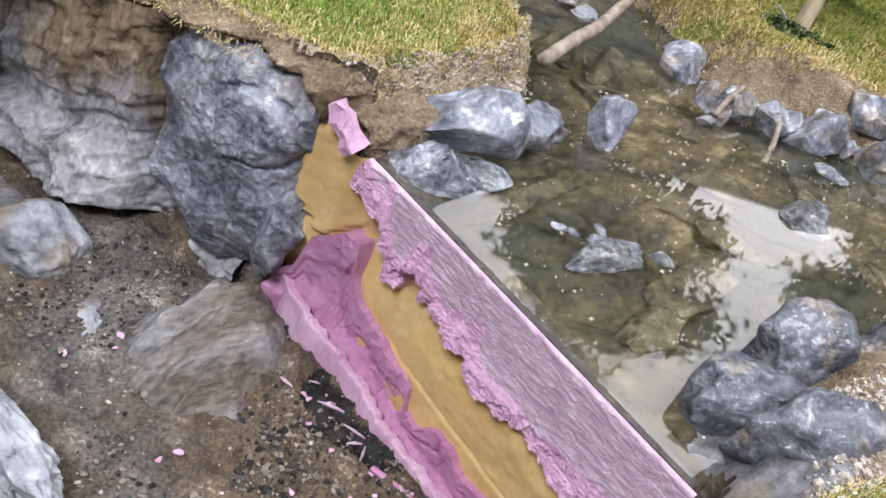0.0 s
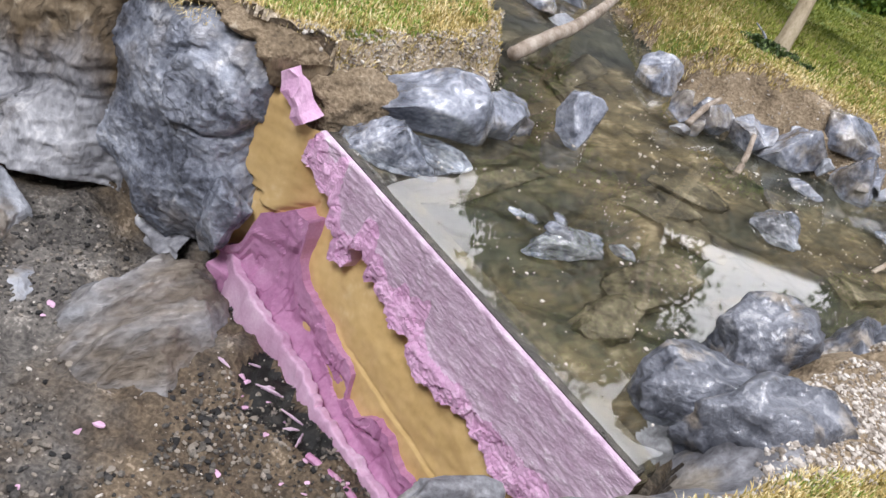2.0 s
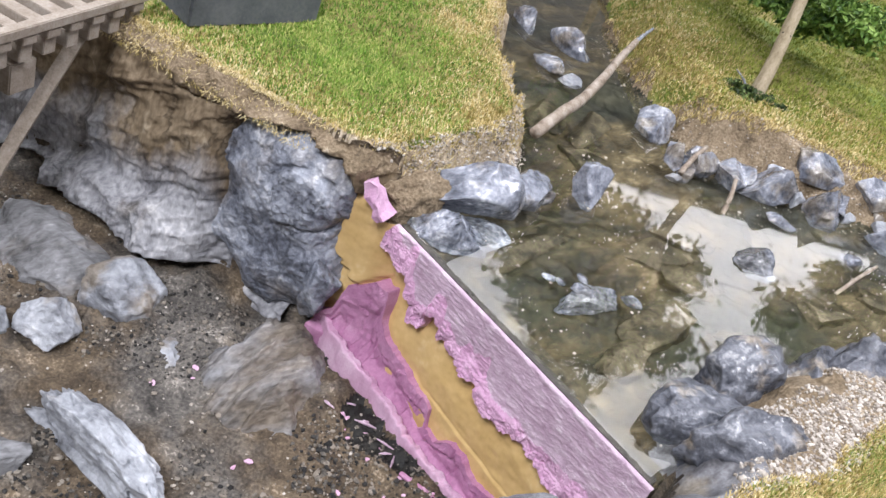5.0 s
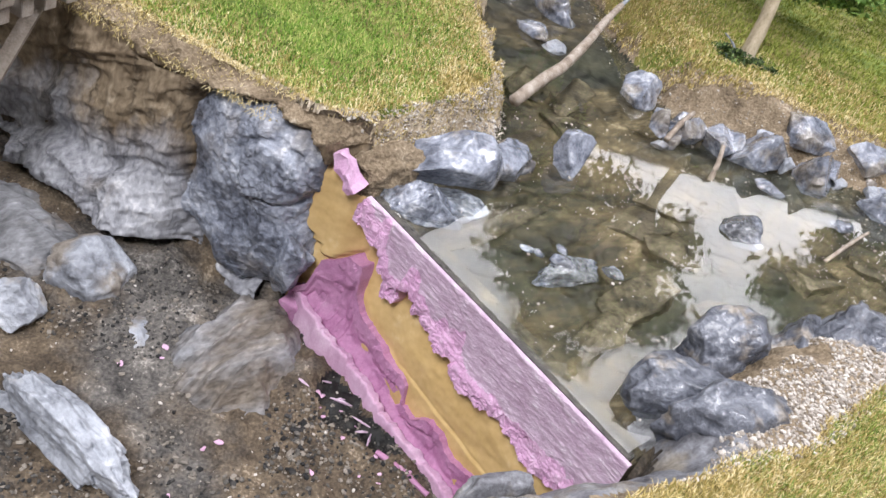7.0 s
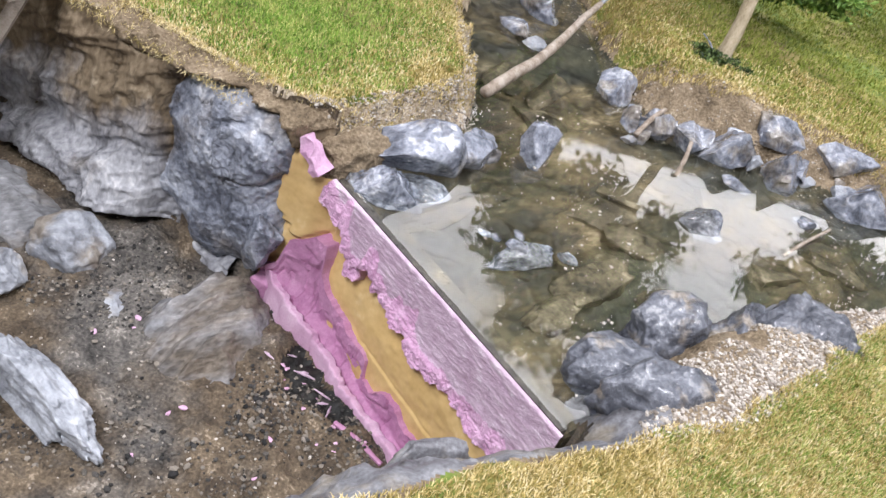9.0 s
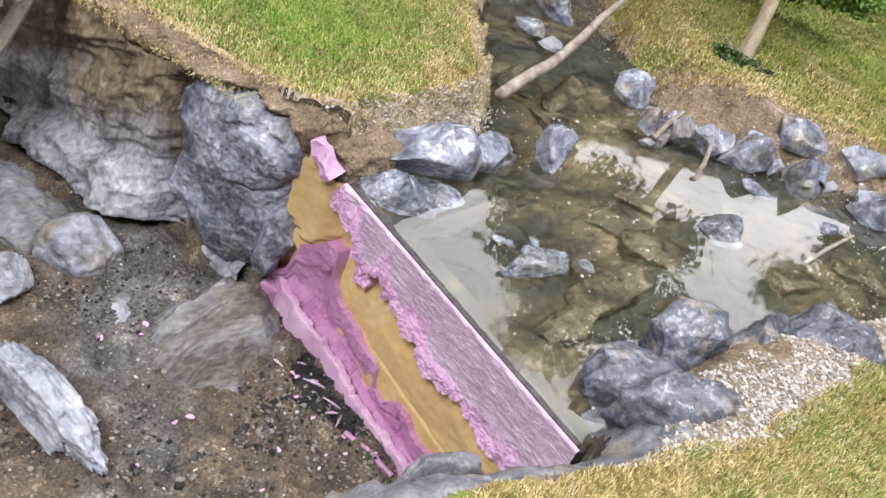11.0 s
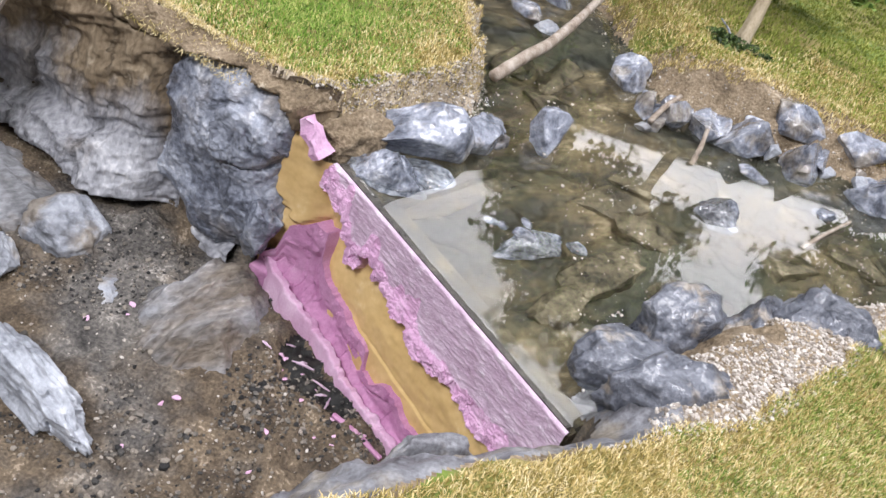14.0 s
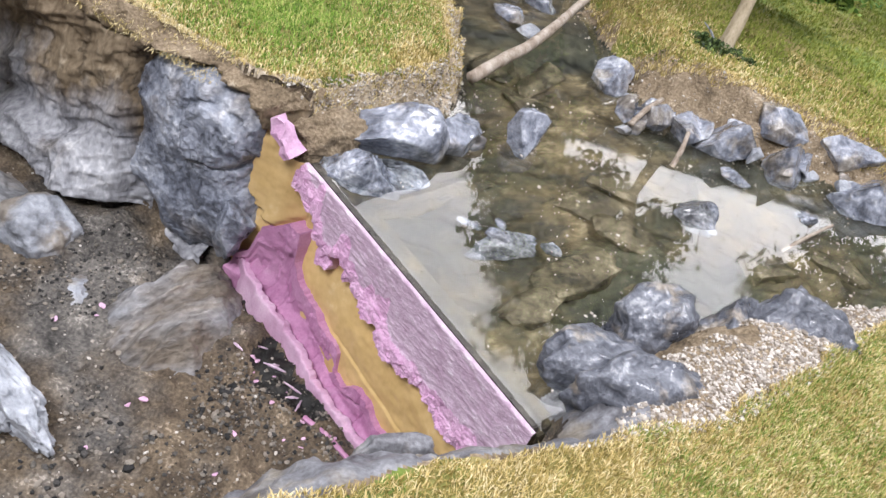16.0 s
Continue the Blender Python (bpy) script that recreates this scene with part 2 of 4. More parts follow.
# lip foam: the same pink made paler, light from above painted in
M_PINKTOPLIT = material("pink_foam_toplit", [(0.50, 0.27, 0.42), (0.64, 0.38, 0.55), (0.73, 0.48, 0.65), (0.84, 0.64, 0.77)], 30, 0.7, 0.25, 500)
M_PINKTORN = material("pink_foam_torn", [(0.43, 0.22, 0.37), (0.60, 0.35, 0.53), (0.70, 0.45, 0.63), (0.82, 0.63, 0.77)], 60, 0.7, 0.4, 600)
M_TAN = material("ochre_paint", [(0.48, 0.32, 0.12), (0.62, 0.425, 0.175), (0.69, 0.49, 0.22), (0.78, 0.62, 0.36)], 12, 0.5, 0.15, 200)
M_DARK = material("near_black_ground", [(0.006, 0.006, 0.006), (0.014, 0.014, 0.013), (0.05, 0.046, 0.038)], 120, 0.4, 0.6, 700, spec=0.25)
M_EDGE = material("dark_foam_edge", [(0.02, 0.019, 0.017), (0.055, 0.05, 0.043), (0.16, 0.145, 0.12)], 90, 0.35, 0.6, 600)
M_GRAVEL = material("shore_gravel", [(0.20, 0.17, 0.14), (0.36, 0.32, 0.275), (0.49, 0.45, 0.40), (0.64, 0.60, 0.55)], 60, 0.9, 0.3, 900, island=0.6)
M_GRIT = material("dark_grit", [(0.015, 0.015, 0.015), (0.06, 0.057, 0.053), (0.13, 0.118, 0.10), (0.26, 0.23, 0.19)], 60, 0.85, 0.3, 900, island=0.8)
M_WOOD = material("grey_wood", [(0.16, 0.13, 0.10), (0.28, 0.235, 0.19), (0.38, 0.33, 0.28), (0.46, 0.42, 0.37)], 60, 0.8, 0.4, 600, island=0.2)
M_TWIG = material("twig_bark", [(0.10, 0.07, 0.05), (0.27, 0.215, 0.165), (0.42, 0.36, 0.30), (0.55, 0.50, 0.44)], 90, 0.8, 0.6, 900)
M_TRUNK = material("trunk_bark", [(0.16, 0.12, 0.07), (0.40, 0.33, 0.22), (0.54, 0.46, 0.33), (0.62, 0.55, 0.43)], 80, 0.85, 0.5, 700, stretch=(1, 1, 3), speck=(70, 0.10, (0.03, 0.02, 0.015)))
M_GRASS = material("green_grass_fibre", [(0.11, 0.19, 0.02), (0.22, 0.31, 0.05), (0.37, 0.42, 0.11), (0.60, 0.56, 0.24)], 9, 0.8, 0.0, 60, island=0.6)
M_TURF = material("terrace_grass_fibre", [(0.06, 0.15, 0.010), (0.14, 0.28, 0.025), (0.28, 0.42, 0.07), (0.52, 0.52, 0.18)], 9, 0.8, 0.0, 60, island=0.5)
M_TURFSOIL = material("turf_ground", [(0.10, 0.085, 0.025), (0.20, 0.165, 0.05), (0.30, 0.25, 0.09), (0.42, 0.35, 0.16)], 30, 0.95, 1.0, 420, distance=0.003, second=(9, [(0.05, 0.08, 0.012), (0.10, 0.15, 0.022), (0.17, 0.23, 0.04), (0.28, 0.30, 0.08)], 0.47, 0.58))
M_FAR = material("far_grass_fibre", [(0.10, 0.14, 0.012), (0.20, 0.25, 0.03), (0.32, 0.36, 0.07), (0.48, 0.46, 0.15)], 7, 0.8, 0.0, 60, island=0.4)
M_STRAW = material("straw_grass_fibre", [(0.26, 0.21, 0.05), (0.50, 0.39, 0.14), (0.68, 0.54, 0.25), (0.85, 0.74, 0.46)], 12, 0.8, 0.0, 60, island=0.6)
M_LEAF = material("leaf_green", [(0.03, 0.08, 0.012), (0.09, 0.19, 0.03), (0.19, 0.33, 0.06), (0.32, 0.46, 0.12)], 14, 0.6, 0.1, 200, island=0.5)
M_WEED = material("weed_green", [(0.012, 0.028, 0.006), (0.035, 0.065, 0.014), (0.08, 0.13, 0.03), (0.16, 0.22, 0.06)], 14, 0.7, 0.1, 200, island=0.5)
M_SUNK = material("sunken_stone", [(0.005, 0.004, 0.0025), (0.036, 0.029, 0.015), (0.12, 0.10, 0.058), (0.32, 0.28, 0.20)], 40, 0.6, 1.0, 260, distance=0.004)
M_PLINTH = material("grey_plinth", [(0.06, 0.07, 0.08), (0.12, 0.13, 0.145), (0.18, 0.19, 0.20)], 30, 0.7, 0.3, 300)
M_WHITE = material("grey_wall_paint", [(0.24, 0.24, 0.24), (0.28, 0.28, 0.28), (0.32, 0.32, 0.31)], 3, 0.8, 0.1, 60)
M_FLOORROOM = material("grey_carpet", [(0.10, 0.10, 0.11), (0.14, 0.14, 0.15), (0.18, 0.18, 0.19)], 8, 0.9, 0.2, 90)

M_WATER = bpy.data.materials.new("still_water")
M_WATER.use_nodes = True
wb = M_WATER.node_tree.nodes["Principled BSDF"]
wb.inputs["Base Color"].default_value = (0.93, 0.95, 0.88, 1)
wb.inputs["Roughness"].default_value = 0.03
wb.inputs["IOR"].default_value = 1.5
wb.inputs["Transmission Weight"].default_value = 1.0

# ---- plan: outlines seen from above, metres ----
A, B = np.array((0.055, 0.497)), np.array((0.232, 0.280))
D = np.array((0.632, -0.775))   # along the dam
O = np.array((-0.775, -0.632))  # out of its face, towards the gorge
GORGE = [(-0.9, 0.97), (-0.27, 0.675), (-0.13, 0.605), (-0.06, 0.56), (0.0, 0.532), (0.045, 0.530), (0.0745, 0.513), (0.2515, 0.296), (0.240, 0.272), (0.177, 0.257), (0.144, 0.247), (0.116, 0.233),
         (0.078, 0.211), (0.053, 0.188), (-0.02, 0.15), (-0.12, 0.10), (-0.4, 0.0), (-0.9, -0.1)]
LEFT = [(-0.9, 0.99), (-0.27, 0.670), (-0.13, 0.597), (-0.09, 0.577), (-0.038, 0.550), (0.0, 0.527), (0.046, 0.517), (0.072, 0.545), (0.092, 0.572), (0.137, 0.614), (0.168, 0.655),
        (0.178, 0.69), (0.168, 0.76), (0.165, 0.90), (0.18, 1.1), (0.2, 1.6), (0.2, 2.6), (-0.9, 2.6)]
RIGHT = [(0.40, 2.6), (0.34, 1.25), (0.31, 1.02), (0.345, 0.885), (0.375, 0.765), (0.43, 0.76), (0.475, 0.735), (0.537, 0.732), (0.59, 0.728), (0.663, 0.715), (0.9, 0.69), (2.2, 0.72), (2.2, 2.6)]
NEAR = [(0.240, 0.274), (0.254, 0.300), (0.285, 0.345), (0.35, 0.40), (0.43, 0.455), (0.53, 0.505), (0.75, 0.58), (2.2, 0.60), (2.2, -1.0), (-0.9, -1.0), (-0.9, -0.14), (-0.4, -0.04),
        (-0.12, 0.08), (-0.02, 0.135), (0.053, 0.174), (0.078, 0.197), (0.116, 0.220), (0.144, 0.234), (0.177, 0.244), (0.225, 0.261)]

NEAR_GRASS = [(0.05, 0.13), (0.113, 0.178), (0.159, 0.209), (0.211, 0.232), (0.271, 0.259), (0.336, 0.284), (0.393, 0.330), (0.461, 0.392), (0.515, 0.45), (0.56, 0.49), (0.75, 0.56), (2.3, 0.58), (2.3, -1.1), (-1.0, -1.1), (-1.0, -0.2), (-0.1, 0.05)]
LEFT_GRASS = [(-1.0, 1.07), (-0.26, 0.675), (-0.12, 0.604), (-0.085, 0.585), (-0.035, 0.559), (0.0, 0.538), (0.04, 0.543), (0.085, 0.590), (0.13, 0.633), (0.152, 0.668), (0.160, 0.70), (0.152, 0.76), (0.148, 0.90), (0.16, 1.1), (0.17, 2.7), (-1.0, 2.7)]
RIGHT_GRASS = [(0.42, 2.7), (0.365, 1.25), (0.345, 1.02), (0.37, 0.90), (0.42, 0.845), (0.50, 0.832), (0.584, 0.808), (0.66, 0.785), (0.9, 0.76), (2.3, 0.78), (2.3, 2.7)]

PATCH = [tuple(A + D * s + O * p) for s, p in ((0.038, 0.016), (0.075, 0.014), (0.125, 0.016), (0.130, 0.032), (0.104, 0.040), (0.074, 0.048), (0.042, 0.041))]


def height(x, y):
    """Height of the ground at points in plan."""
    P = np.stack([x, y, np.zeros_like(x)], -1)
    h = -0.026 + 0.006 * fbm(P, 14, 4, 3) + 0.005 * ridged(P, 26, 3, 5)
    wob = 0.006 * fbm(P, 30, 3, 9) + 0.003 * vnoise(P, 150, 10)
    for poly, a, b, top in ((LEFT, -0.012, 0.022, 0.044), (RIGHT, -0.012, 0.085, 0.048), (NEAR, -0.030, 0.040, 0.044)):
        s = signed(x, y, poly) + wob * (1.0 if poly is NEAR else 1.7)
        k = smooth(a, b, s)
        if poly is LEFT:
            sheer = smooth(0.05, 0.015, x)
            k = k * (1 - sheer) + smooth(-0.003, 0.007, s - 1.2 * wob) * sheer
        h = h * (1 - k) + (top + 0.006 * vnoise(P, 6, 4) + 0.0015 * fbm(P, 60, 3, 8)) * k
    g = signed(x, y, GORGE)
    k = smooth(-0.003, 0.004, g)
    floor = -0.152 + 0.005 * fbm(P, 12, 3, 21) + 0.0045 * fbm(P, 45, 4, 22) + 0.0022 * ridged(P, 95, 3, 23)
    out = (x - A[0]) * O[0] + (y - A[1]) * O[1]
    floor = floor + 0.018 * smooth(0.060, 0.022, out) * smooth(0.008, 0.0145, out) * smooth(0.19, 0.11, (x - A[0]) * D[0] + (y - A[1]) * D[1]) * smooth(0.0, 0.06, (x - A[0]) * D[0] + (y - A[1]) * D[1]) - 0.015 * smooth(-0.010, 0.010, signed(x, y, PATCH))
    return h * (1 - k) + floor * k


def axis(lo, a, b, hi, fine, coarse):
    return np.concatenate([np.arange(lo, a, coarse), np.arange(a, b, fine), np.arange(b, hi + coarse, coarse)])


GX, GY = axis(-0.9, -0.42, 0.72, 2.2, 0.0026, 0.03), axis(-1.0, 0.1, 1.25, 2.6, 0.0026, 0.03)
XX, YY = np.meshgrid(GX, GY, indexing="ij")
ZZ = height(XX.ravel(), YY.ravel())
GV = np.stack([XX.ravel(), YY.ravel(), ZZ], -1)
GF = quads(len(GX), len(GY))
mid = GV[GF].mean(1)
flat = mid * (1, 1, 0)
in_gorge, in_left, in_right, in_near = (signed(mid[:, 0], mid[:, 1], q) for q in (GORGE, LEFT, RIGHT, NEAR))
wobble = 0.006 * fbm(flat, 40, 3, 12)
zone = np.full(len(GF), 0)
dry = mid[:, 2] > 0.0006 + 0.15 * wobble
zone[(in_left > -0.02) & dry] = 1
zone[(in_right > -0.02) & dry] = 2
zone[(in_near > -0.03) & dry] = 3
for poly, kz in ((LEFT_GRASS, 7), (RIGHT_GRASS, 8), (NEAR_GRASS, 9)):
    zone[signed(mid[:, 0], mid[:, 1], poly) + wobble > 0.004] = kz
zone[(in_near > -0.02) & (signed(mid[:, 0], mid[:, 1], NEAR_GRASS) < 0.002) & (in_gorge > -0.044 - 0.02 * (mid[:, 0] < 0.2) + wobble) & (mid[:, 0] < 0.29)] = 5
zone[in_gorge > -0.003] = 4
# ground inside PATCH, sunk at the dam's foot, is coloured near black
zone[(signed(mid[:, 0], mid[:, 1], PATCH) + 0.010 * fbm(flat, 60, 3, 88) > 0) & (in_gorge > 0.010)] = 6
for k, name, mat, label in ((0, "pool_bed", M_BED, "brown muddy pool bed under shallow clear water"), (1, "ground_terrace", M_SOIL, "sandy brown terrace above the rock wall"),
                            (2, "ground_bank", M_BANK, "sloping sandy bank behind the pool"), (3, "ground_front", M_BANK, "sandy bank in front of the pool"),
                            (4, "creek_floor", M_FLOOR, "dry sandy brown creek floor with grey grit"), (5, "rock_lip", M_LIP, "smooth grey rock lip along the front bank"),
                            (7, "turf_terrace", M_TURFSOIL, "green and straw turf on the terrace"), (8, "turf_bank", M_TURFSOIL, "green and straw turf on the far bank"),
                            (9, "turf_front", M_TURFSOIL, "green and straw turf on the front bank"), (6, "black_patch", M_DARK, "black patch at the foot of the dam")):
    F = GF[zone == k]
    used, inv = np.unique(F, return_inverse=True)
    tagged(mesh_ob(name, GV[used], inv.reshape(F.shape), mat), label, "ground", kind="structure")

# water sheet
WP = [(0.070, 0.496), (0.243, 0.282), (0.34, 0.35), (0.45, 0.42), (0.60, 0.48), (0.9, 0.55), (2.2, 0.58), (2.2, 0.80), (0.9, 0.78), (0.6, 0.8), (0.45, 0.83), (0.39, 0.9), (0.40, 1.3), (0.14, 1.3), (0.12, 0.9), (0.13, 0.66), (0.06, 0.56)]
bm = bmesh.new()
bmesh.ops.triangulate(bm, faces=[bm.faces.new([bm.verts.new((x, y, 0)) for x, y in WP])])
water = tagged(part("water", bm, M_WATER), "still clear shallow pool water, mirror-like", "water", kind="structure")
water.visible_shadow = False


# ---- dam ----
def dam_point(s, p, z):
    s, p, z = np.broadcast_arrays(s, p, z)
    return np.stack([A[0] + D[0] * s + O[0] * p, A[1] + D[1] * s + O[1] * p, z], -1)


def line(points, x):
    return np.interp(x, [p[0] for p in points], [p[1] for p in points])


dam = tagged(new("foam_dam"), "pink foam dam wall with torn ochre-painted face", "dam")
# painted backing, which runs on to the boulder
s, z = np.meshgrid(np.linspace(-0.115, 0.30, 190), np.linspace(-0.165, 0.034, 180), indexing="ij")
s, z = s.ravel(), z.ravel()
z = np.minimum(z, 0.024 - 0.026 * smooth(-0.060, -0.010, s) + 0.002 * vnoise(np.stack([s, 0 * s, 0 * s], -1), 120, 3))
P3 = np.stack([s, z, 0 * s], -1)
step = -0.106 - 0.07 * (s - 0.09)
torn = -0.058 + 0.010 * np.sin(s * 90) + 0.004 * vnoise(P3, 160, 7)
p = -0.0125 + 0.0058 * smooth(-0.055, -0.092, z) + 0.0012 * fbm(P3, 30, 4, 2) + 0.0004 * vnoise(P3, 200, 3) + 0.010 * smooth(0.006, -0.012, s) + 0.0012 * smooth(0.0015, -0.0015, z - step) * smooth(0.06, 0.08, s) - 0.0012 * smooth(0.0016, 0.0, np.abs(z - step)) * smooth(0.07, 0.09, s)
p = p - 0.005 * smooth(0.001, -0.001, z - torn) * smooth(0.012, -0.004, s)
p = p - 0.006 * smooth(-0.095, -0.11, z) * smooth(0.03, 0.01, s) - 0.010 * smooth(-0.002, 0.03, z) + 0.53 * np.maximum(-s, 0)
F = quads(190, 180)
F = F[s[F].max(1) < 0.274]
F = F[s[F].min(1) > -0.066 - 0.25 * (z[F].mean(1) + 0.03) * (z[F].mean(1) > -0.03) + 0.30 * np.minimum(z[F].mean(1) + 0.06, 0) * -1]
mesh_ob("backing", dam_point(s, p, z), F, M_TAN, dam, "ochre-painted hollow in the foam")
# dark strip along the back of the slab's top edge
part("back_edge", box(0.278, 0.0090, 0.013, Matrix.Translation((*(A + D * 0.137 - O * 0.0098), -0.0072)) @ Matrix.Rotation(math.atan2(D[1], D[0]), 4, "Z"), 0.001), M_EDGE, dam, "dark back edge")
part("pool_side", box(0.278, 0.016, 0.020, Matrix.Translation((*(A + D * 0.137 - O * 0.0245), -0.0240)) @ Matrix.Rotation(math.atan2(D[1], D[0]), 4, "Z"), 0.001), M_SUNK, dam, "muddy foam side under water")
# upper pink slab with torn lower edge
LOW = [(-0.022, -0.036), (-0.016, -0.026), (0.0007, -0.0274), (0.015, -0.033), (0.0307, -0.0265), (0.034, -0.045), (0.040, -0.052), (0.0444, -0.068), (0.052, -0.064), (0.058, -0.062), (0.0625, -0.043), (0.070, -0.038),
       (0.0755, -0.046), (0.078, -0.058), (0.0815, -0.0534), (0.092, -0.0549), (0.103, -0.0563), (0.1288, -0.0526), (0.134, -0.0626), (0.155, -0.0652), (0.182, -0.0673), (0.204, -0.0676), (0.222, -0.072), (0.30, -0.066)]


def slab_surface(s, z, edge):
    """How far the torn upper slab stands out at a place on the face."""
    P3 = np.stack([s, z, 0 * s], -1)
    torn = smooth(0.027 + 0.011 * fbm(P3 * (0.7, 1, 1), 45, 3, 19), 0.012, z - edge)
    lump = np.round(3 * (0.5 + 0.6 * fbm(P3 * (0.62, 1, 1), 55, 3, 6))) / 3
    chip = np.round(3 * (0.5 + 0.6 * fbm(P3, 120, 2, 16))) / 3
    p = -0.002 + 0.0005 * vnoise(P3 * (1, 5, 1), 200, 8) + torn * (0.0065 * lump + 0.0030 * chip - 0.0032 + 0.0006 * vnoise(P3, 400, 5))
    return p - 0.0006 * smooth(0.002, 0, -z), torn


ns, nv = 420, 80
s, v = np.meshgrid(np.linspace(-0.020, 0.280, ns), np.linspace(0, 1, nv), indexing="ij")
s, v = s.ravel(), v.ravel()
S3 = np.stack([s, 0 * s, 0 * s], -1)
edge = line(LOW, s) + 0.0034 * vnoise(S3, 75, 3) + 0.0016 * vnoise(S3, 260, 4)
top = np.where(s < -0.002, -0.018 * smooth(-0.002, -0.016, s) ** 0.5, 0.0)
z = top + (edge - top) * v
p, torn = slab_surface(s, z, edge)
p = np.where(v > 0.985, -0.0160, np.where(v < 0.001, -0.0045, p))
V, F = dam_point(s, p, z), quads(ns, nv)
crumbled = torn[F].mean(1) > 0.3
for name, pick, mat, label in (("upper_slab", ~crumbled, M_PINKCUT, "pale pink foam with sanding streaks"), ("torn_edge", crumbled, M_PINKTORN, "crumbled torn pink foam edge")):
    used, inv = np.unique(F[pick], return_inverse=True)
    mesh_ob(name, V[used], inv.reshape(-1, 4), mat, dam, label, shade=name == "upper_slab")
# lower pink ledge with a lip
LIP = [(-0.036, -0.119), (-0.02, -0.121), (0.0187, -0.126), (0.06, -0.131), (0.094, -0.1345), (0.123, -0.1375), (0.153, -0.1395), (0.21, -0.142)]
INN = [(-0.037, -0.118), (-0.0227, -0.105), (-0.018, -0.076), (0.0018, -0.058), (0.018, -0.055), (0.0212, -0.070), (0.0217, -0.082), (0.0318, -0.0952), (0.053, -0.0979), (0.072, -0.1054), (0.0888, -0.1084),
       (0.100, -0.112), (0.1045, -0.130), (0.1186, -0.1308), (0.127, -0.120), (0.1339, -0.1173), (0.1485, -0.118), (0.160, -0.124), (0.1672, -0.1271), (0.19, -0.121), (0.21, -0.126)]
ns, nv = 300, 60
s, v = np.meshgrid(np.linspace(-0.036, 0.21, ns), np.linspace(0, 1, nv), indexing="ij")
s, v = s.ravel(), v.ravel()
S3 = np.stack([s, 0 * s, 0 * s], -1)
lipz = line(LIP, s) + 0.0022 * vnoise(S3, 70, 3) + 0.0008 * vnoise(S3, 300, 4)
inn = line(INN, s) + 0.0014 * vnoise(S3, 120, 13) + 0.0008 * vnoise(S3, 400, 14)
inn = np.maximum(inn, lipz + 0.002)
lipp = 0.017 + 0.003 * vnoise(S3, 55, 7) + 0.001 * vnoise(S3, 200, 17)
trough = lipz - 0.014
z = np.where(v < 0.2, -0.168 + (trough + 0.168) * v / 0.2, trough + (inn - trough) * (v - 0.2) / 0.8)
ledge = 0.0045 - 0.0082 * smooth(0.2, 0.45, v) + 0.0028 * smooth(0.66, 0.76, v + 0.05 * vnoise(S3, 60, 41)) + 0.60 * np.maximum(-s, 0)
P3 = np.stack([s, z, v * 0.02], -1)
plates = np.round(3 * (0.5 + 0.6 * fbm(P3 * (1, 0.6, 1), 42, 2, 31))) / 3
cracks = smooth(0.06, 0.0, np.abs(vnoise(P3 * (1, 0.35, 1), 40, 37))) * smooth(0.25, 0.4, v)
ledge = ledge + 0.0028 * (plates - 0.5) + 0.0007 * vnoise(P3, 260, 33) - 0.0022 * cracks
ledge = np.where(v > 0.985, -0.0165, ledge)
mesh_ob("lower_ledge", dam_point(s, ledge, z), quads(ns, nv), M_PINKSHADED, dam, "pink broken foam ledge, shade of the recess in its colour", shade=False)


# the lip: a broken bar along the ledge's outer edge
ns, nv = 300, 25
s, v = np.meshgrid(np.linspace(-0.038, 0.205, ns), np.linspace(0, 1, nv), indexing="ij")
s, v = s.ravel(), v.ravel()
S3 = np.stack([s, 0 * s, 0 * s], -1)
lipz = line(LIP, s) + 0.0022 * vnoise(S3, 70, 3) + 0.0010 * vnoise(S3, 300, 4) - 0.0030 * smooth(0.10, 0.0, np.abs(vnoise(S3, 34, 9)))
wide = 0.0075 + 0.0014 * vnoise(S3, 90, 5) + 0.0008 * vnoise(S3, 320, 6)
outer = 0.0155 - 0.002 * smooth(0.08, 0.15, s) + 0.003 * vnoise(S3, 55, 7) + 0.001 * vnoise(S3, 200, 17)
z = np.where(v < 0.4, -0.168 + (lipz + 0.168) * v / 0.4, np.where(v < 0.7, lipz - 0.0012 * (v - 0.4) / 0.3, lipz - 0.0012 - 0.018 * (v - 0.7) / 0.3))
p = np.where(v < 0.4, outer + 0.003 * (0.4 - v), np.where(v < 0.7, outer - wide * (v - 0.4) / 0.3, outer - wide - 0.001 * (v - 0.7) / 0.3))
P3 = np.stack([s, z, v * 0.03], -1)
p = p + 0.0007 * fbm(P3, 160, 2, 23)
mesh_ob("lip", dam_point(s, p, z + 0.0006 * vnoise(P3, 220, 24)), quads(ns, nv), M_PINKTOPLIT, dam, "pink broken foam lip, light from above in its colour")


def chip(size, seed, flatness=0.5):
    """A small broken piece: a squashed ball with a few faces cut off."""
    rng = random.Random(seed)
    bm = bmesh.new()
    bmesh.ops.create_icosphere(bm, subdivisions=2, radius=1)
    V = np.array([v.co for v in bm.verts])
    for k in range(6):
        n = np.array((rng.gauss(0, 1), rng.gauss(0, 1), rng.gauss(0, 1)))
        n /= np.linalg.norm(n)
        V = V - np.maximum(V @ n - rng.uniform(0.15, 0.6), 0)[:, None] * n
    for v, c in zip(bm.verts, V * (size[0], size[1], size[2])):
        v.co = c
    return bm


face_turn = math.degrees(math.atan2(D[1], D[0]))
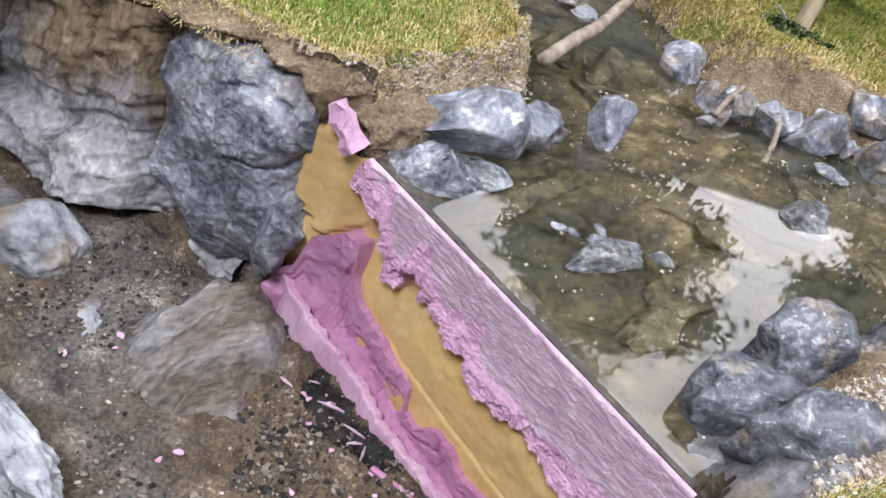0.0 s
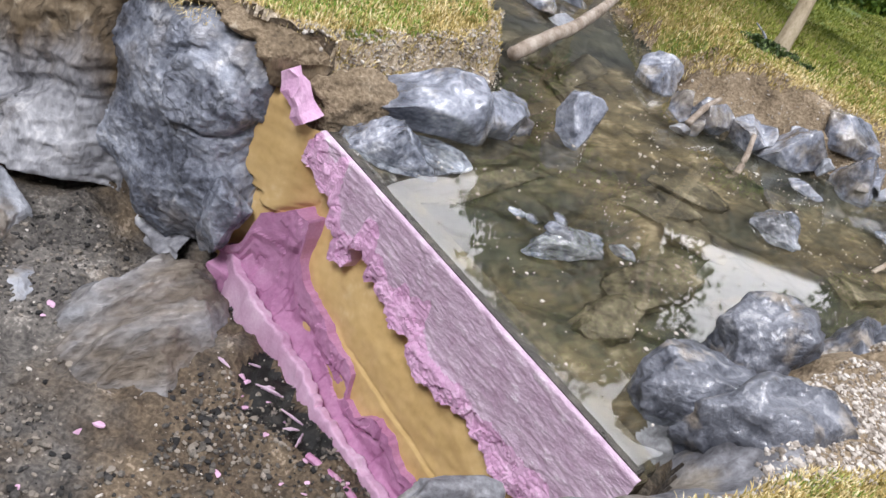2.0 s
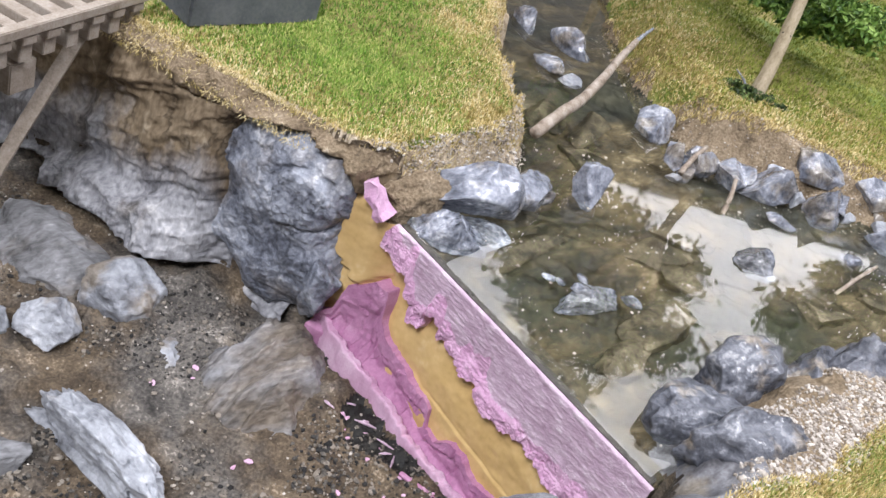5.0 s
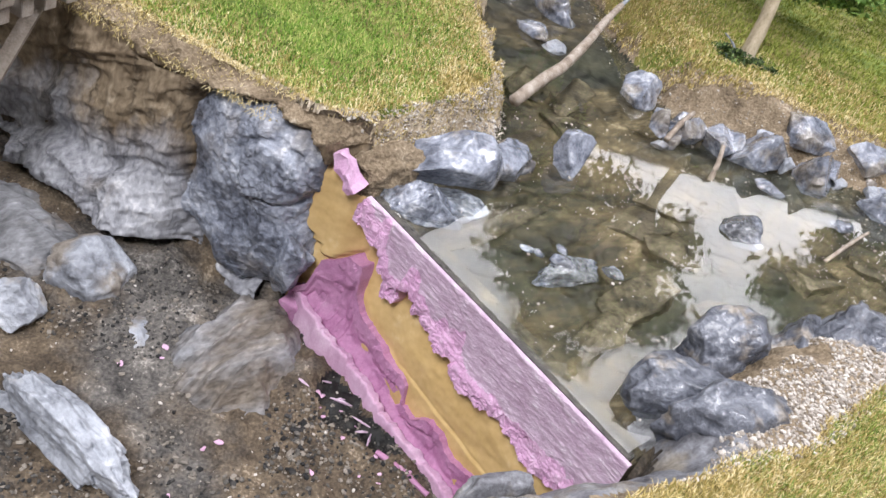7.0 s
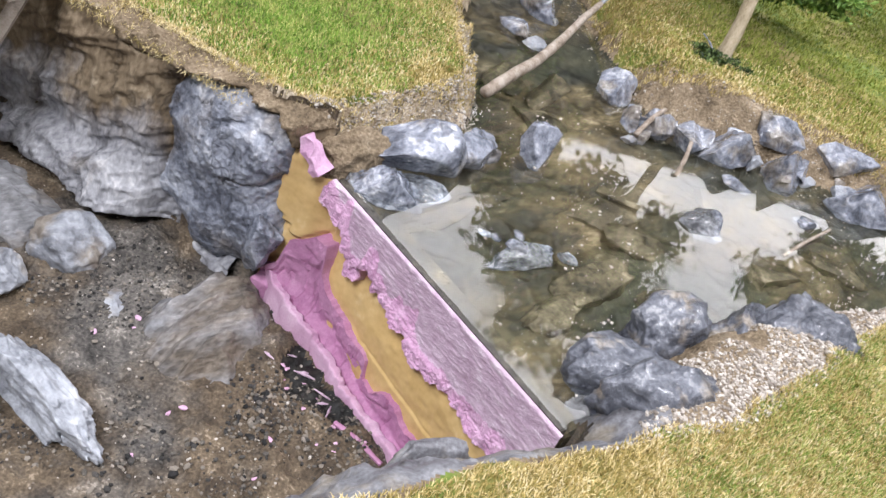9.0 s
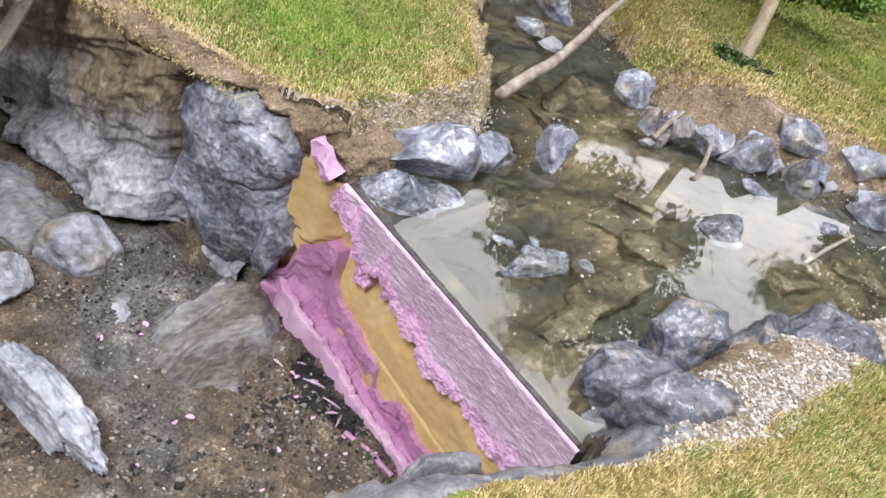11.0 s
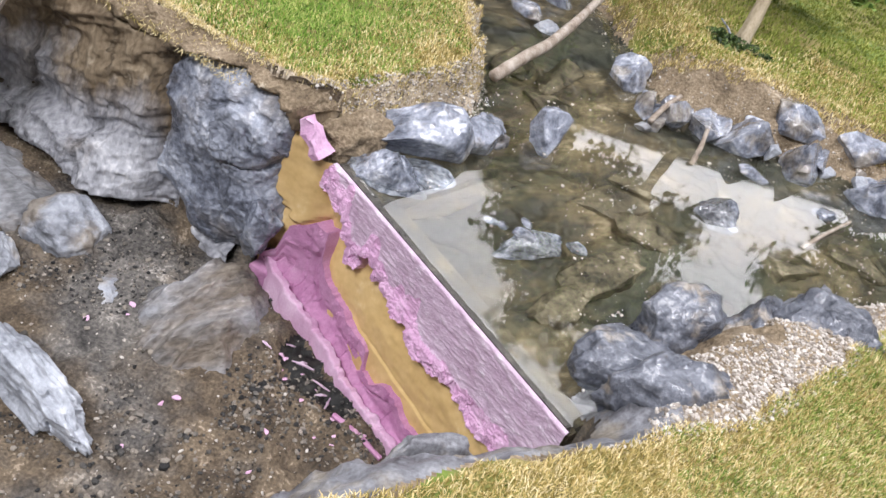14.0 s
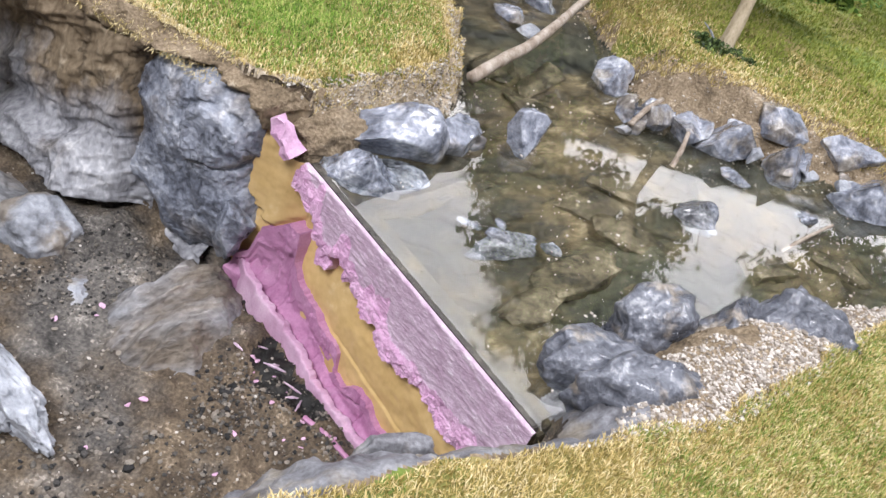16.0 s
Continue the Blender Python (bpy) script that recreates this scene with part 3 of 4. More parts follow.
# loose pink wedge at the top of the face
lie = Vector((0.024, -0.010, -0.030)).to_track_quat("X", "Z").to_matrix().to_4x4()
bm = box(0.033, 0.0145, 0.010)
bmesh.ops.subdivide_edges(bm, edges=bm.edges[:], cuts=5, use_grid_fill=True)
for v in bm.verts:
    k = v.co.x / 0.033 + 0.5
    v.co.y *= 0.55 + 0.75 * k - 0.7 * max(k - 0.7, 0)
    v.co += Vector((0.2, 1, 1)) * 0.0036 * noise.noise(v.co * 120) + Vector((0, 0.6, 1)) * 0.0012 * noise.noise(v.co * 320)
bmesh.ops.transform(bm, matrix=Matrix.Translation((0.0345, 0.5050, 0.014)) @ lie, verts=bm.verts)
tagged(part("foam_wedge", bm, M_PINKTORN), "small broken pink foam wedge stuck to the bank", "foam piece")


# ---- rocks ----
def rock(name, at, size, seed, mat, turn=0.0, label="", group="", level=5, facets=16, rough=0.8, lean=(0, 0), cut=(0.52, 0.86)):
    """A broken stone: a ball cut by random planes, with ridges and grain."""
    rng = random.Random(seed)
    bm = bmesh.new()
    bmesh.ops.create_icosphere(bm, subdivisions=level, radius=1)
    V = np.array([v.co for v in bm.verts])
    for k in range(facets):
        n = np.array((rng.gauss(0, 1), rng.gauss(0, 1), rng.gauss(0, 0.8)))
        n /= np.linalg.norm(n)
        V = V - np.maximum(V @ n - rng.uniform(*cut), 0)[:, None] * n
    N = V / np.linalg.norm(V, axis=1)[:, None]
    off = np.array((seed * 1.7, seed * 0.9, seed * 2.3))
    V = V + N * (rough * (0.09 * fbm(V + off, 1.7, 3, seed) + 0.055 * ridged(V + off, 2.6, 3, seed + 5) + 0.022 * fbm(V + off, 9, 3, seed + 6)))[:, None]
    for v, c in zip(bm.verts, V * size):
        v.co = c
    ob = part(name, bm, mat, None, "", True)
    ob.matrix_world = pose(*at, lean[0], lean[1], turn)
    return tagged(ob, label, "rock", group)


# rock wall under the terrace, in metres along it from its end at the dam and in height
OUTLINE = [(0.095, 0.029), (0.079, 0.028), (0.034, 0.039), (0.006, 0.032), (-0.016, 0.011), (-0.020, -0.014), (-0.013, -0.049), (-0.022, -0.062), (-0.028, -0.100), (0.0, -0.130), (0.032, -0.146), (0.060, -0.146),
           (0.115, -0.142), (0.150, -0.115), (0.155, -0.06), (0.130, 0.00)]
LEDGE = [(0.0, -0.08), (0.10, -0.060), (0.123, -0.071), (0.174, -0.0945), (0.236, -0.100), (0.30, -0.136), (0.9, -0.14)]


def wall_place(u, z, out):
    return np.stack([0.008 - 0.89 * u - 0.456 * out, 0.522 + 0.456 * u - 0.89 * out, z], -1)


def inside_boulder(u, z):
    P3 = np.stack([u, 0 * u, z], -1)
    return signed(u, z, OUTLINE) + 0.0022 * fbm(P3, 45, 3, 77) + 0.004 * vnoise(P3, 25, 78) * smooth(0.05, 0.10, u)


def layers(P3, seed):
    """Broken beds that dip along the wall."""
    Q = np.stack([0.35 * P3[:, 0] - 0.2 * P3[:, 2], P3[:, 1], P3[:, 2] + 0.42 * P3[:, 0]], -1)
    return ridged(Q, 30, 4, seed)


u, z = np.meshgrid(np.concatenate([np.arange(-0.032, 0.40, 0.0015), np.arange(0.40, 0.95, 0.02)]), np.linspace(-0.170, 0.0425, 150), indexing="ij")
nu = u.shape[0]
u, z = u.ravel(), z.ravel()
P3 = np.stack([u, 0 * u, z], -1)
e = inside_boulder(u, z)
low = line(LEDGE, u) + 0.008 * fbm(P3, 22, 3, 44)
out = 0.007 + 0.006 * fbm(P3, 14, 3, 41) + 0.0045 * layers(P3, 42) + 0.0022 * fbm(P3, 90, 3, 43)
out = out - 0.007 * smooth(0.17, 0.26, u) + (0.015 + 0.012 * smooth(-0.09, -0.145, z) + 0.0045 * ridged(P3, 42, 3, 56)) * smooth(0.004, -0.016, z - low) * smooth(0.10, 0.17, u)
out = out + 0.010 * smooth(0.20, 0.13, u) * smooth(0.05, 0.09, u) * smooth(0.02, -0.02, z)
out = out - 0.030 * smooth(-0.138, -0.147, z + 0.006 * vnoise(P3, 40, 45)) * smooth(0.03, 0.10, u)
out = np.where(e > 0, out - 0.022 * smooth(0, 0.012, e) * smooth(0.115, 0.085, u), out + 0.004 * smooth(-0.016, -0.003, e) * smooth(-0.02, 0.02, z))
out = out - 0.006 * smooth(0.0022, 0.0, np.abs(z - 0.034 + 0.10 * u + 0.004 * fbm(P3, 35, 3, 46))) * smooth(0.02, 0.06, u) * smooth(0.20, 0.14, u)
out = out - 0.018 * smooth(0.028, 0.0425, z + 0.003 * vnoise(P3, 50, 47)) - 0.030 * smooth(-0.010, -0.032, u)
out = out + (0.0035 * fbm(P3, 60, 3, 49) + 0.002 * ridged(P3, 130, 2, 50)) * smooth(0.018, 0.034, z)
F = quads(nu, 150)[:, ::-1]
F = F[(u[F].min(1) > 0.012) | (z[F].min(1) > 0.020 - 0.5 * np.maximum(-u[F].min(1), 0))]
turf_soil = z + 0.004 * fbm(P3, 40, 3, 48) - 0.02 * np.maximum(u - 0.1, 0)
for name, pick, mat, label in (("wall_rock", turf_soil[F].mean(1) < 0.027, M_CLIFF, "brown and grey streaked rock wall below the terrace"), ("soil_rim", turf_soil[F].mean(1) >= 0.027, M_BANK, "crumbling brown soil under the turf's edge")):
    used, inv = np.unique(F[pick], return_inverse=True)
    tagged(mesh_ob(name, wall_place(u, z, out)[used], inv.reshape(-1, 4), mat), label, "rock wall", kind="structure")

# large boulder, set back behind the wall's rim
u, z = np.meshgrid(np.arange(-0.036, 0.160, 0.0011), np.arange(-0.168, 0.048, 0.0011), indexing="ij")
nu, nz = u.shape
u, z = u.ravel(), z.ravel()
P3 = np.stack([u, 0 * u, z], -1)
e = inside_boulder(u, z)
reach = 0.011 + 0.040 * smooth(0.05, 0.11, u)
out = -0.013 + 0.033 * (1 - np.exp(-np.maximum(e, 0) / reach)) + 0.0055 * fbm(P3 + (3, 1, 2), 17, 3, 51)
lobe = np.sqrt(((u - 0.022) / 0.026) ** 2 + ((z + 0.012) / 0.024) ** 2) + 0.25 * fbm(P3, 40, 3, 57)
out = out + 0.0045 * smooth(1.15, 0.75, lobe) - 0.0035 * smooth(0.16, 0.0, np.abs(lobe - 1.1))
plane = np.round(2.5 * fbm(P3 + (1, 5, 2), 20, 2, 58)) / 2.5
out = out + 0.0034 * plane + 0.0030 * ridged(P3 * (1, 1, 0.8), 20, 3, 52) + 0.0013 * fbm(P3, 110, 3, 53) + 0.0004 * ridged(P3, 260, 2, 54)
F = quads(nu, nz)[:, ::-1]
F = F[e[F].min(1) > -0.005]
used, inv = np.unique(F, return_inverse=True)
tagged(mesh_ob("boulder", wall_place(u, z, out)[used], inv.reshape(F.shape), M_BLUE), "large rounded blue-grey boulder set in the rock wall", "rock")
rock("boulder", (0.011, 0.506, -0.088), (0.021, 0.018, 0.038), 8, M_BLUE, -10, "dark grey block beside the large boulder")
rock("stone", (-0.215, 0.548, -0.160), (0.085, 0.045, 0.027), 17, M_SLAB, -25, "rough grey rock at the foot of the wall", rough=1.2)
rock("stone", (-0.143, 0.508, -0.146), (0.036, 0.031, 0.027), 36, M_PALE, 5, "pale grey stone half buried in the creek floor", rough=0.8, cut=(0.74, 0.97))
rock("stone", (-0.186, 0.449, -0.146), (0.032, 0.027, 0.022), 12, M_PALE, -10, "whitish stone half buried in the creek floor", rough=0.8)
rock("stone", (-0.232, 0.440, -0.148), (0.022, 0.022, 0.020), 19, M_PALE, 40, "whitish stone half buried in the creek floor", rough=0.8)
rock("stone", (-0.118, 0.345, -0.150), (0.090, 0.020, 0.028), 13, M_PALE, -37, "long whitish stone lying on the creek floor", facets=12, level=6, rough=1.7)
rock("stone", (-0.192, 0.315, -0.150), (0.040, 0.032, 0.020), 14, M_SLAB, 10, "grey stone half buried in the creek floor")
rock("stone", (-0.095, 0.458, -0.156), (0.026, 0.024, 0.012), 15, M_PALE, 5, "flat grey stone sunk in sand")

# low slab that comes up out of the sand
SLAB = [(-0.066, 0.440), (-0.058, 0.473), (-0.022, 0.526), (0.020, 0.523), (0.037, 0.476), (0.040, 0.444), (0.017, 0.399), (-0.013, 0.396), (-0.048, 0.392)]
x, y = np.meshgrid(np.arange(-0.10, 0.062, 0.0012), np.arange(0.366, 0.552, 0.0012), indexing="ij")
nx, ny = x.shape
x, y = x.ravel(), y.ravel()
P3 = np.stack([x, y, 0 * x], -1)
e = signed(x, y, SLAB) + 0.007 * fbm(P3, 28, 4, 61)
beds = np.stack([0.87 * x - 0.5 * y, 0.12 * (0.5 * x + 0.87 * y), 0 * x], -1)
left = smooth(0.012, -0.022, x + 0.25 * (y - 0.46) + 0.006 * fbm(P3, 40, 2, 64))
z = -0.163 + 0.031 * smooth(-0.012, 0.022, e) + 0.10 * x * smooth(0.0, 0.03, e) + (0.0045 * left + 0.001) * ridged(beds, 55, 3, 62) + 0.0018 * fbm(P3, 70, 4, 63) + 0.0012 * ridged(P3, 120, 3, 65) * (1 - left)
F = quads(nx, ny)
F = F[e[F].min(1) > -0.012]
used, inv = np.unique(F, return_inverse=True)
tagged(mesh_ob("slab", np.stack([x, y, z], -1)[used], inv.reshape(F.shape), M_SLAB), "flat brown-grey slab of bedded rock in the creek floor", "rock")


# rocks round the pool
POOL = [((0.116, 0.562, 0.010), (0.050, 0.034, 0.040), 21, 15, M_WET), ((0.172, 0.600, 0.008), (0.034, 0.028, 0.034), 22, 40, M_WET), ((0.190, 0.603, 0.002), (0.018, 0.014, 0.013), 23, 0, M_WET),
        ((0.240, 0.634, 0.006), (0.030, 0.026, 0.028), 24, 30, M_WET), ((0.096, 0.508, -0.002), (0.038, 0.030, 0.028), 25, -20, M_WET), ((0.126, 0.520, -0.012), (0.034, 0.028, 0.020), 26, 0, M_WET),
        ((0.412, 0.600, -0.002), (0.030, 0.026, 0.018), 27, 10, M_WET), ((0.222, 0.478, -0.014), (0.042, 0.022, 0.014), 28, 30, M_WET),
        ((0.272, 0.350, 0.002), (0.046, 0.027, 0.033), 31, 24, M_DRY), ((0.326, 0.402, 0.002), (0.042, 0.034, 0.044), 37, 30, M_DRY), ((0.310, 0.317, 0.016), (0.076, 0.036, 0.042), 33, 20, M_DRY),
        ((0.446, 0.420, 0.027), (0.058, 0.042, 0.046), 34, 18, M_DRY), ((0.392, 0.408, 0.012), (0.028, 0.050, 0.034), 38, -28, M_DRY), ((0.376, 0.350, 0.030), (0.024, 0.015, 0.015), 35, 10, M_DRY),
        ((0.388, 0.758, 0.004), (0.029, 0.025, 0.024), 41, 0, M_WET), ((0.428, 0.756, 0.008), (0.027, 0.023, 0.026), 40, 30, M_WET), ((0.474, 0.748, 0.010), (0.045, 0.032, 0.034), 42, 20, M_WET),
        ((0.536, 0.790, 0.026), (0.049, 0.029, 0.026), 43, -10, M_WET), ((0.538, 0.742, 0.004), (0.037, 0.034, 0.036), 44, 60, M_WET), ((0.618, 0.782, 0.022), (0.052, 0.029, 0.028), 45, -20, M_WET),
        ((0.640, 0.728, 0.006), (0.062, 0.041, 0.034), 46, -8, M_WET), ((0.350, 0.830, 0.004), (0.034, 0.030, 0.026), 47, 0, M_WET), ((0.552, 0.667, -0.003), (0.020, 0.014, 0.010), 48, 10, M_WET),
        ((0.475, 0.702, -0.004), (0.022, 0.014, 0.012), 49, 0, M_WET), ((0.235, 0.930, -0.002), (0.040, 0.018, 0.020), 61, -60, M_WET), ((0.262, 0.898, -0.002), (0.018, 0.014, 0.012), 62, 0, M_PALE),
        ((0.275, 1.010, 0.004), (0.040, 0.024, 0.030), 63, -50, M_WET), ((0.215, 1.040, 0.0), (0.030, 0.020, 0.022), 64, -70, M_WET),
       
        ((0.215, 0.790, -0.014), (0.026, 0.050, 0.014), 70, -20, M_SUNK),
        ((0.275, 0.800, -0.016), (0.024, 0.060, 0.016), 71, -25, M_SUNK), ((0.305, 0.575, -0.018), (0.050, 0.032, 0.016), 72, 30, M_SUNK), ((0.340, 0.545, -0.020), (0.040, 0.034, 0.016), 73, 0, M_SUNK),
        ((0.290, 0.470, -0.022), (0.070, 0.022, 0.016), 74, 40, M_SUNK), ((0.165, 0.520, -0.020), (0.080, 0.016, 0.015), 75, 42, M_SUNK), ((0.340, 0.620, -0.018), (0.040, 0.026, 0.014), 76, 10, M_SUNK),
        ((0.480, 0.560, -0.020), (0.050, 0.030, 0.016), 77, 15, M_SUNK), ((0.240, 0.410, -0.022), (0.050, 0.022, 0.014), 78, 45, M_SUNK), ((0.365, 0.470, -0.020), (0.044, 0.028, 0.016), 79, 20, M_SUNK),
        ((0.255, 0.720, -0.018), (0.030, 0.044, 0.016), 80, 15, M_SUNK), ((0.560, 0.600, -0.018), (0.044, 0.026, 0.015), 81, -10, M_SUNK), ((0.440, 0.660, -0.016), (0.030, 0.024, 0.014), 82, 0, M_SUNK)]
for at, size, seed, turn, mat in POOL:
    far = mat is M_WET and (at[1] > 0.70 or at[2] > 0.001 and at[0] < 0.25)
    mat = M_SHINE if far else mat
    rock("stone", at, size, seed, mat, turn, {M_DRY: "grey stone on the front shore, dusted with sand", M_SUNK: "brown stone sunk under the pool water"}.get(mat, "blue-grey wet stone at the edge of the pool"), "pool stones", cut=(0.58, 0.90) if mat is M_DRY else (0.40, 0.82) if far else (0.48, 0.86), facets=20 if mat is M_DRY else 14, rough=1.0 if mat is M_DRY else 0.5 if far else 0.8)
tagged(rock("soil_mound", (0.066, 0.530, 0.006), (0.040, 0.020, 0.028), 55, M_BANK, 25, "lump", rough=1.2), "brown soil lump at the terrace's corner above the dam", "soil")
rng = random.Random(12)
for k in range(9):
    r = rng.uniform(0.004, 0.009)
    rock("stone", (0.222 + rng.gauss(0, 0.022), 0.478 + rng.gauss(0, 0.010), rng.uniform(-0.006, -0.001)), (r * 1.3, r, r * 0.7), 300 + k, M_WET, rng.uniform(0, 180), "small wet stone breaking the water in a cluster", "pool stones", level=3, facets=9, rough=0.7)
for k in range(26):
    f = k / 25
    x, y = 0.345 + 0.30 * f + rng.gauss(0, 0.008), 0.775 - 0.035 * f - (0.03 if f < 0.1 else 0.0) + rng.gauss(0, 0.018)
    r = rng.uniform(0.008, 0.019)
    rock("stone", (x, y, rng.uniform(0.0, 0.014)), (r * rng.uniform(1.0, 1.5), r * 0.8, r * rng.uniform(0.7, 1.1)), 200 + k, (M_SHINE, M_PALE, M_SHINE)[k % 3], rng.uniform(0, 180), "broken shiny stone chip along the far shore", "pool stones", level=4, facets=11, cut=(0.35, 0.8), rough=0.5)
rock("ledge_rock", (0.150, 0.261, -0.036), (0.046, 0.014, 0.024), 52, M_LIP, 22, "grey rock ledge in front of the foam dam", rough=0.7)


# ---- scattered grit and gravel ----
def scatter(name, count, inside, size, mat, label, seed, lift=0.3, flatten=(0.5, 0.9), clump=None):
    """Many small broken stones on the ground, one mesh."""
    rng = np.random.default_rng(seed)
    x0, x1, y0, y1 = inside[0]
    xy = np.stack([rng.uniform(x0, x1, count * 8), rng.uniform(y0, y1, count * 8)], -1)
    keep = inside[1](xy[:, 0], xy[:, 1])
    if clump:
        keep &= vnoise(np.stack([xy[:, 0], xy[:, 1], 0 * xy[:, 0]], -1), clump[0], seed) > clump[1] * rng.uniform(0.2, 1.2, len(xy))
    xy = xy[keep][:count]
    n = len(xy)
    bm = bmesh.new()
    bmesh.ops.create_icosphere(bm, subdivisions=1, radius=1)
    base = np.array([v.co for v in bm.verts])
    tri = np.array([[v.index for v in f.verts] for f in bm.faces])
    bm.free()
    m = rng.uniform(0.65, 1.2, (n, len(base), 1)) * base
    r = size[0] * (size[1] / size[0]) ** (rng.uniform(0, 1, n) ** 2)
    m = m * r[:, None, None] * np.stack([rng.uniform(0.8, 1.3, n), rng.uniform(0.6, 1.0, n), rng.uniform(*flatten, n)], -1)[:, None]
    a = rng.uniform(0, 6.28, n)
    c, s = np.cos(a)[:, None], np.sin(a)[:, None]
    m = np.stack([m[..., 0] * c - m[..., 1] * s, m[..., 0] * s + m[..., 1] * c, m[..., 2]], -1)
    z = height(xy[:, 0], xy[:, 1]) + lift * r
    V = m + np.stack([xy[:, 0], xy[:, 1], z], -1)[:, None]
    F = tri[None] + (np.arange(n) * len(base))[:, None, None]
    return tagged(mesh_ob(name, V.reshape(-1, 3), F.reshape(-1, 3), mat, shade=False), label, "gravel", kind="stuff")


def shore_front(x, y):
    return (signed(x, y, NEAR) > -0.012) & (signed(x, y, NEAR_GRASS) < 0.006) & (x > 0.235) & (signed(x, y, GORGE) < -0.028) & (signed(x, y, NEAR_GRASS) + 0.018 * vnoise(np.stack([x, y, 0 * x], -1), 34, 3) > -0.052)


def shore_left(x, y):
    return (signed(x, y, LEFT) > -0.008) & (signed(x, y, LEFT_GRASS) < 0.004) & (x > 0.02) & (x < 0.2)


def shore_right(x, y):
    return (signed(x, y, RIGHT) > 0.0) & (signed(x, y, RIGHT_GRASS) < 0.0)


def gorge_in(x, y):
    return signed(x, y, GORGE) > 0.022


def foot(x, y):
    s = (x - A[0]) * D[0] + (y - A[1]) * D[1]
    p = (x - A[0]) * O[0] + (y - A[1]) * O[1]
    return (p > 0.024) & (p < 0.075) & (s > 0.04) & (s < 0.24) & (signed(x, y, PATCH) < -0.004)


scatter("shore_gravel", 6500, ((0.22, 0.62, 0.24, 0.52), shore_front), (0.0006, 0.0022), M_GRAVEL, "pale sandy gravel on the front shore", 1)
scatter("shore_chips", 700, ((0.25, 0.60, 0.26, 0.50), lambda x, y: shore_front(x, y) & (signed(x, y, NEAR_GRASS) > -0.035)), (0.0010, 0.0030), M_GRAVEL, "coarse pale stone chips beside the front grass", 7)
scatter("shore_gravel", 5000, ((0.0, 0.22, 0.50, 0.80), shore_left), (0.0006, 0.0021), M_GRAVEL, "pale sandy gravel along the terrace edge", 2)
scatter("shore_gravel", 1300, ((0.30, 0.75, 0.70, 1.1), shore_right), (0.0006, 0.0022), M_GRAVEL, "pale sandy gravel on the far bank", 3)
scatter("creek_grit", 6000, ((-0.33, 0.24, 0.15, 0.62), gorge_in), (0.0005, 0.0026), M_GRIT, "dark grey grit on the creek floor", 4, clump=(20, 0.35))
scatter("creek_chips", 420, ((-0.20, 0.06, 0.22, 0.40), gorge_in), (0.0016, 0.0042), M_GRIT, "angular dark stone chips on the creek floor", 8, clump=(22, 0.25))
scatter("creek_pebbles", 800, ((-0.33, 0.24, 0.15, 0.62), gorge_in), (0.0006, 0.0020), M_GRAVEL, "small sandy pebbles on the creek floor", 5)
scatter("dam_grit", 600, ((0.0, 0.25, 0.24, 0.50), foot), (0.0006, 0.0026), M_GRIT, "dark grit at the foot of the dam", 6)


def afloat(name, count, seed):
    """Small pale flakes lying on the water."""
    rng = np.random.default_rng(seed)
    x, y = rng.uniform(0.1, 0.62, count * 4), rng.uniform(0.32, 0.75, count * 4)
    keep = (signed(x, y, WP) > 0.008) & (signed(x, y, NEAR) < -0.01) & (signed(x, y, RIGHT) < -0.01) & (signed(x, y, LEFT) < -0.01) & (vnoise(np.stack([x, y, 0 * x], -1), 18, 4) > -0.1)
    x, y = x[keep][:count], y[keep][:count]
    n = len(x)
    r = 0.0005 + 0.0016 * rng.uniform(0, 1, n) ** 4
    a = rng.uniform(0, 6.28, n)
    corners = [np.stack([x + r * q * np.cos(a + k * 1.571), y + r * q * np.sin(a + k * 1.571), np.full(n, h)], -1) for h in (0.0012, 0.0004) for k, q in enumerate(rng.uniform(0.6, 1.3, 4))]
    V = np.stack(corners, 1)
    F = np.array([[0, 1, 2, 3], [0, 4, 5, 1], [1, 5, 6, 2], [2, 6, 7, 3], [3, 7, 4, 0]])[None] + (np.arange(n) * 8)[:, None, None]
    return tagged(mesh_ob(name, V.reshape(-1, 3), F.reshape(-1, 4), M_GRAVEL, shade=False), "pale flecks of debris floating on the pool", "debris", kind="stuff")


afloat("floating_flecks", 420, 31)


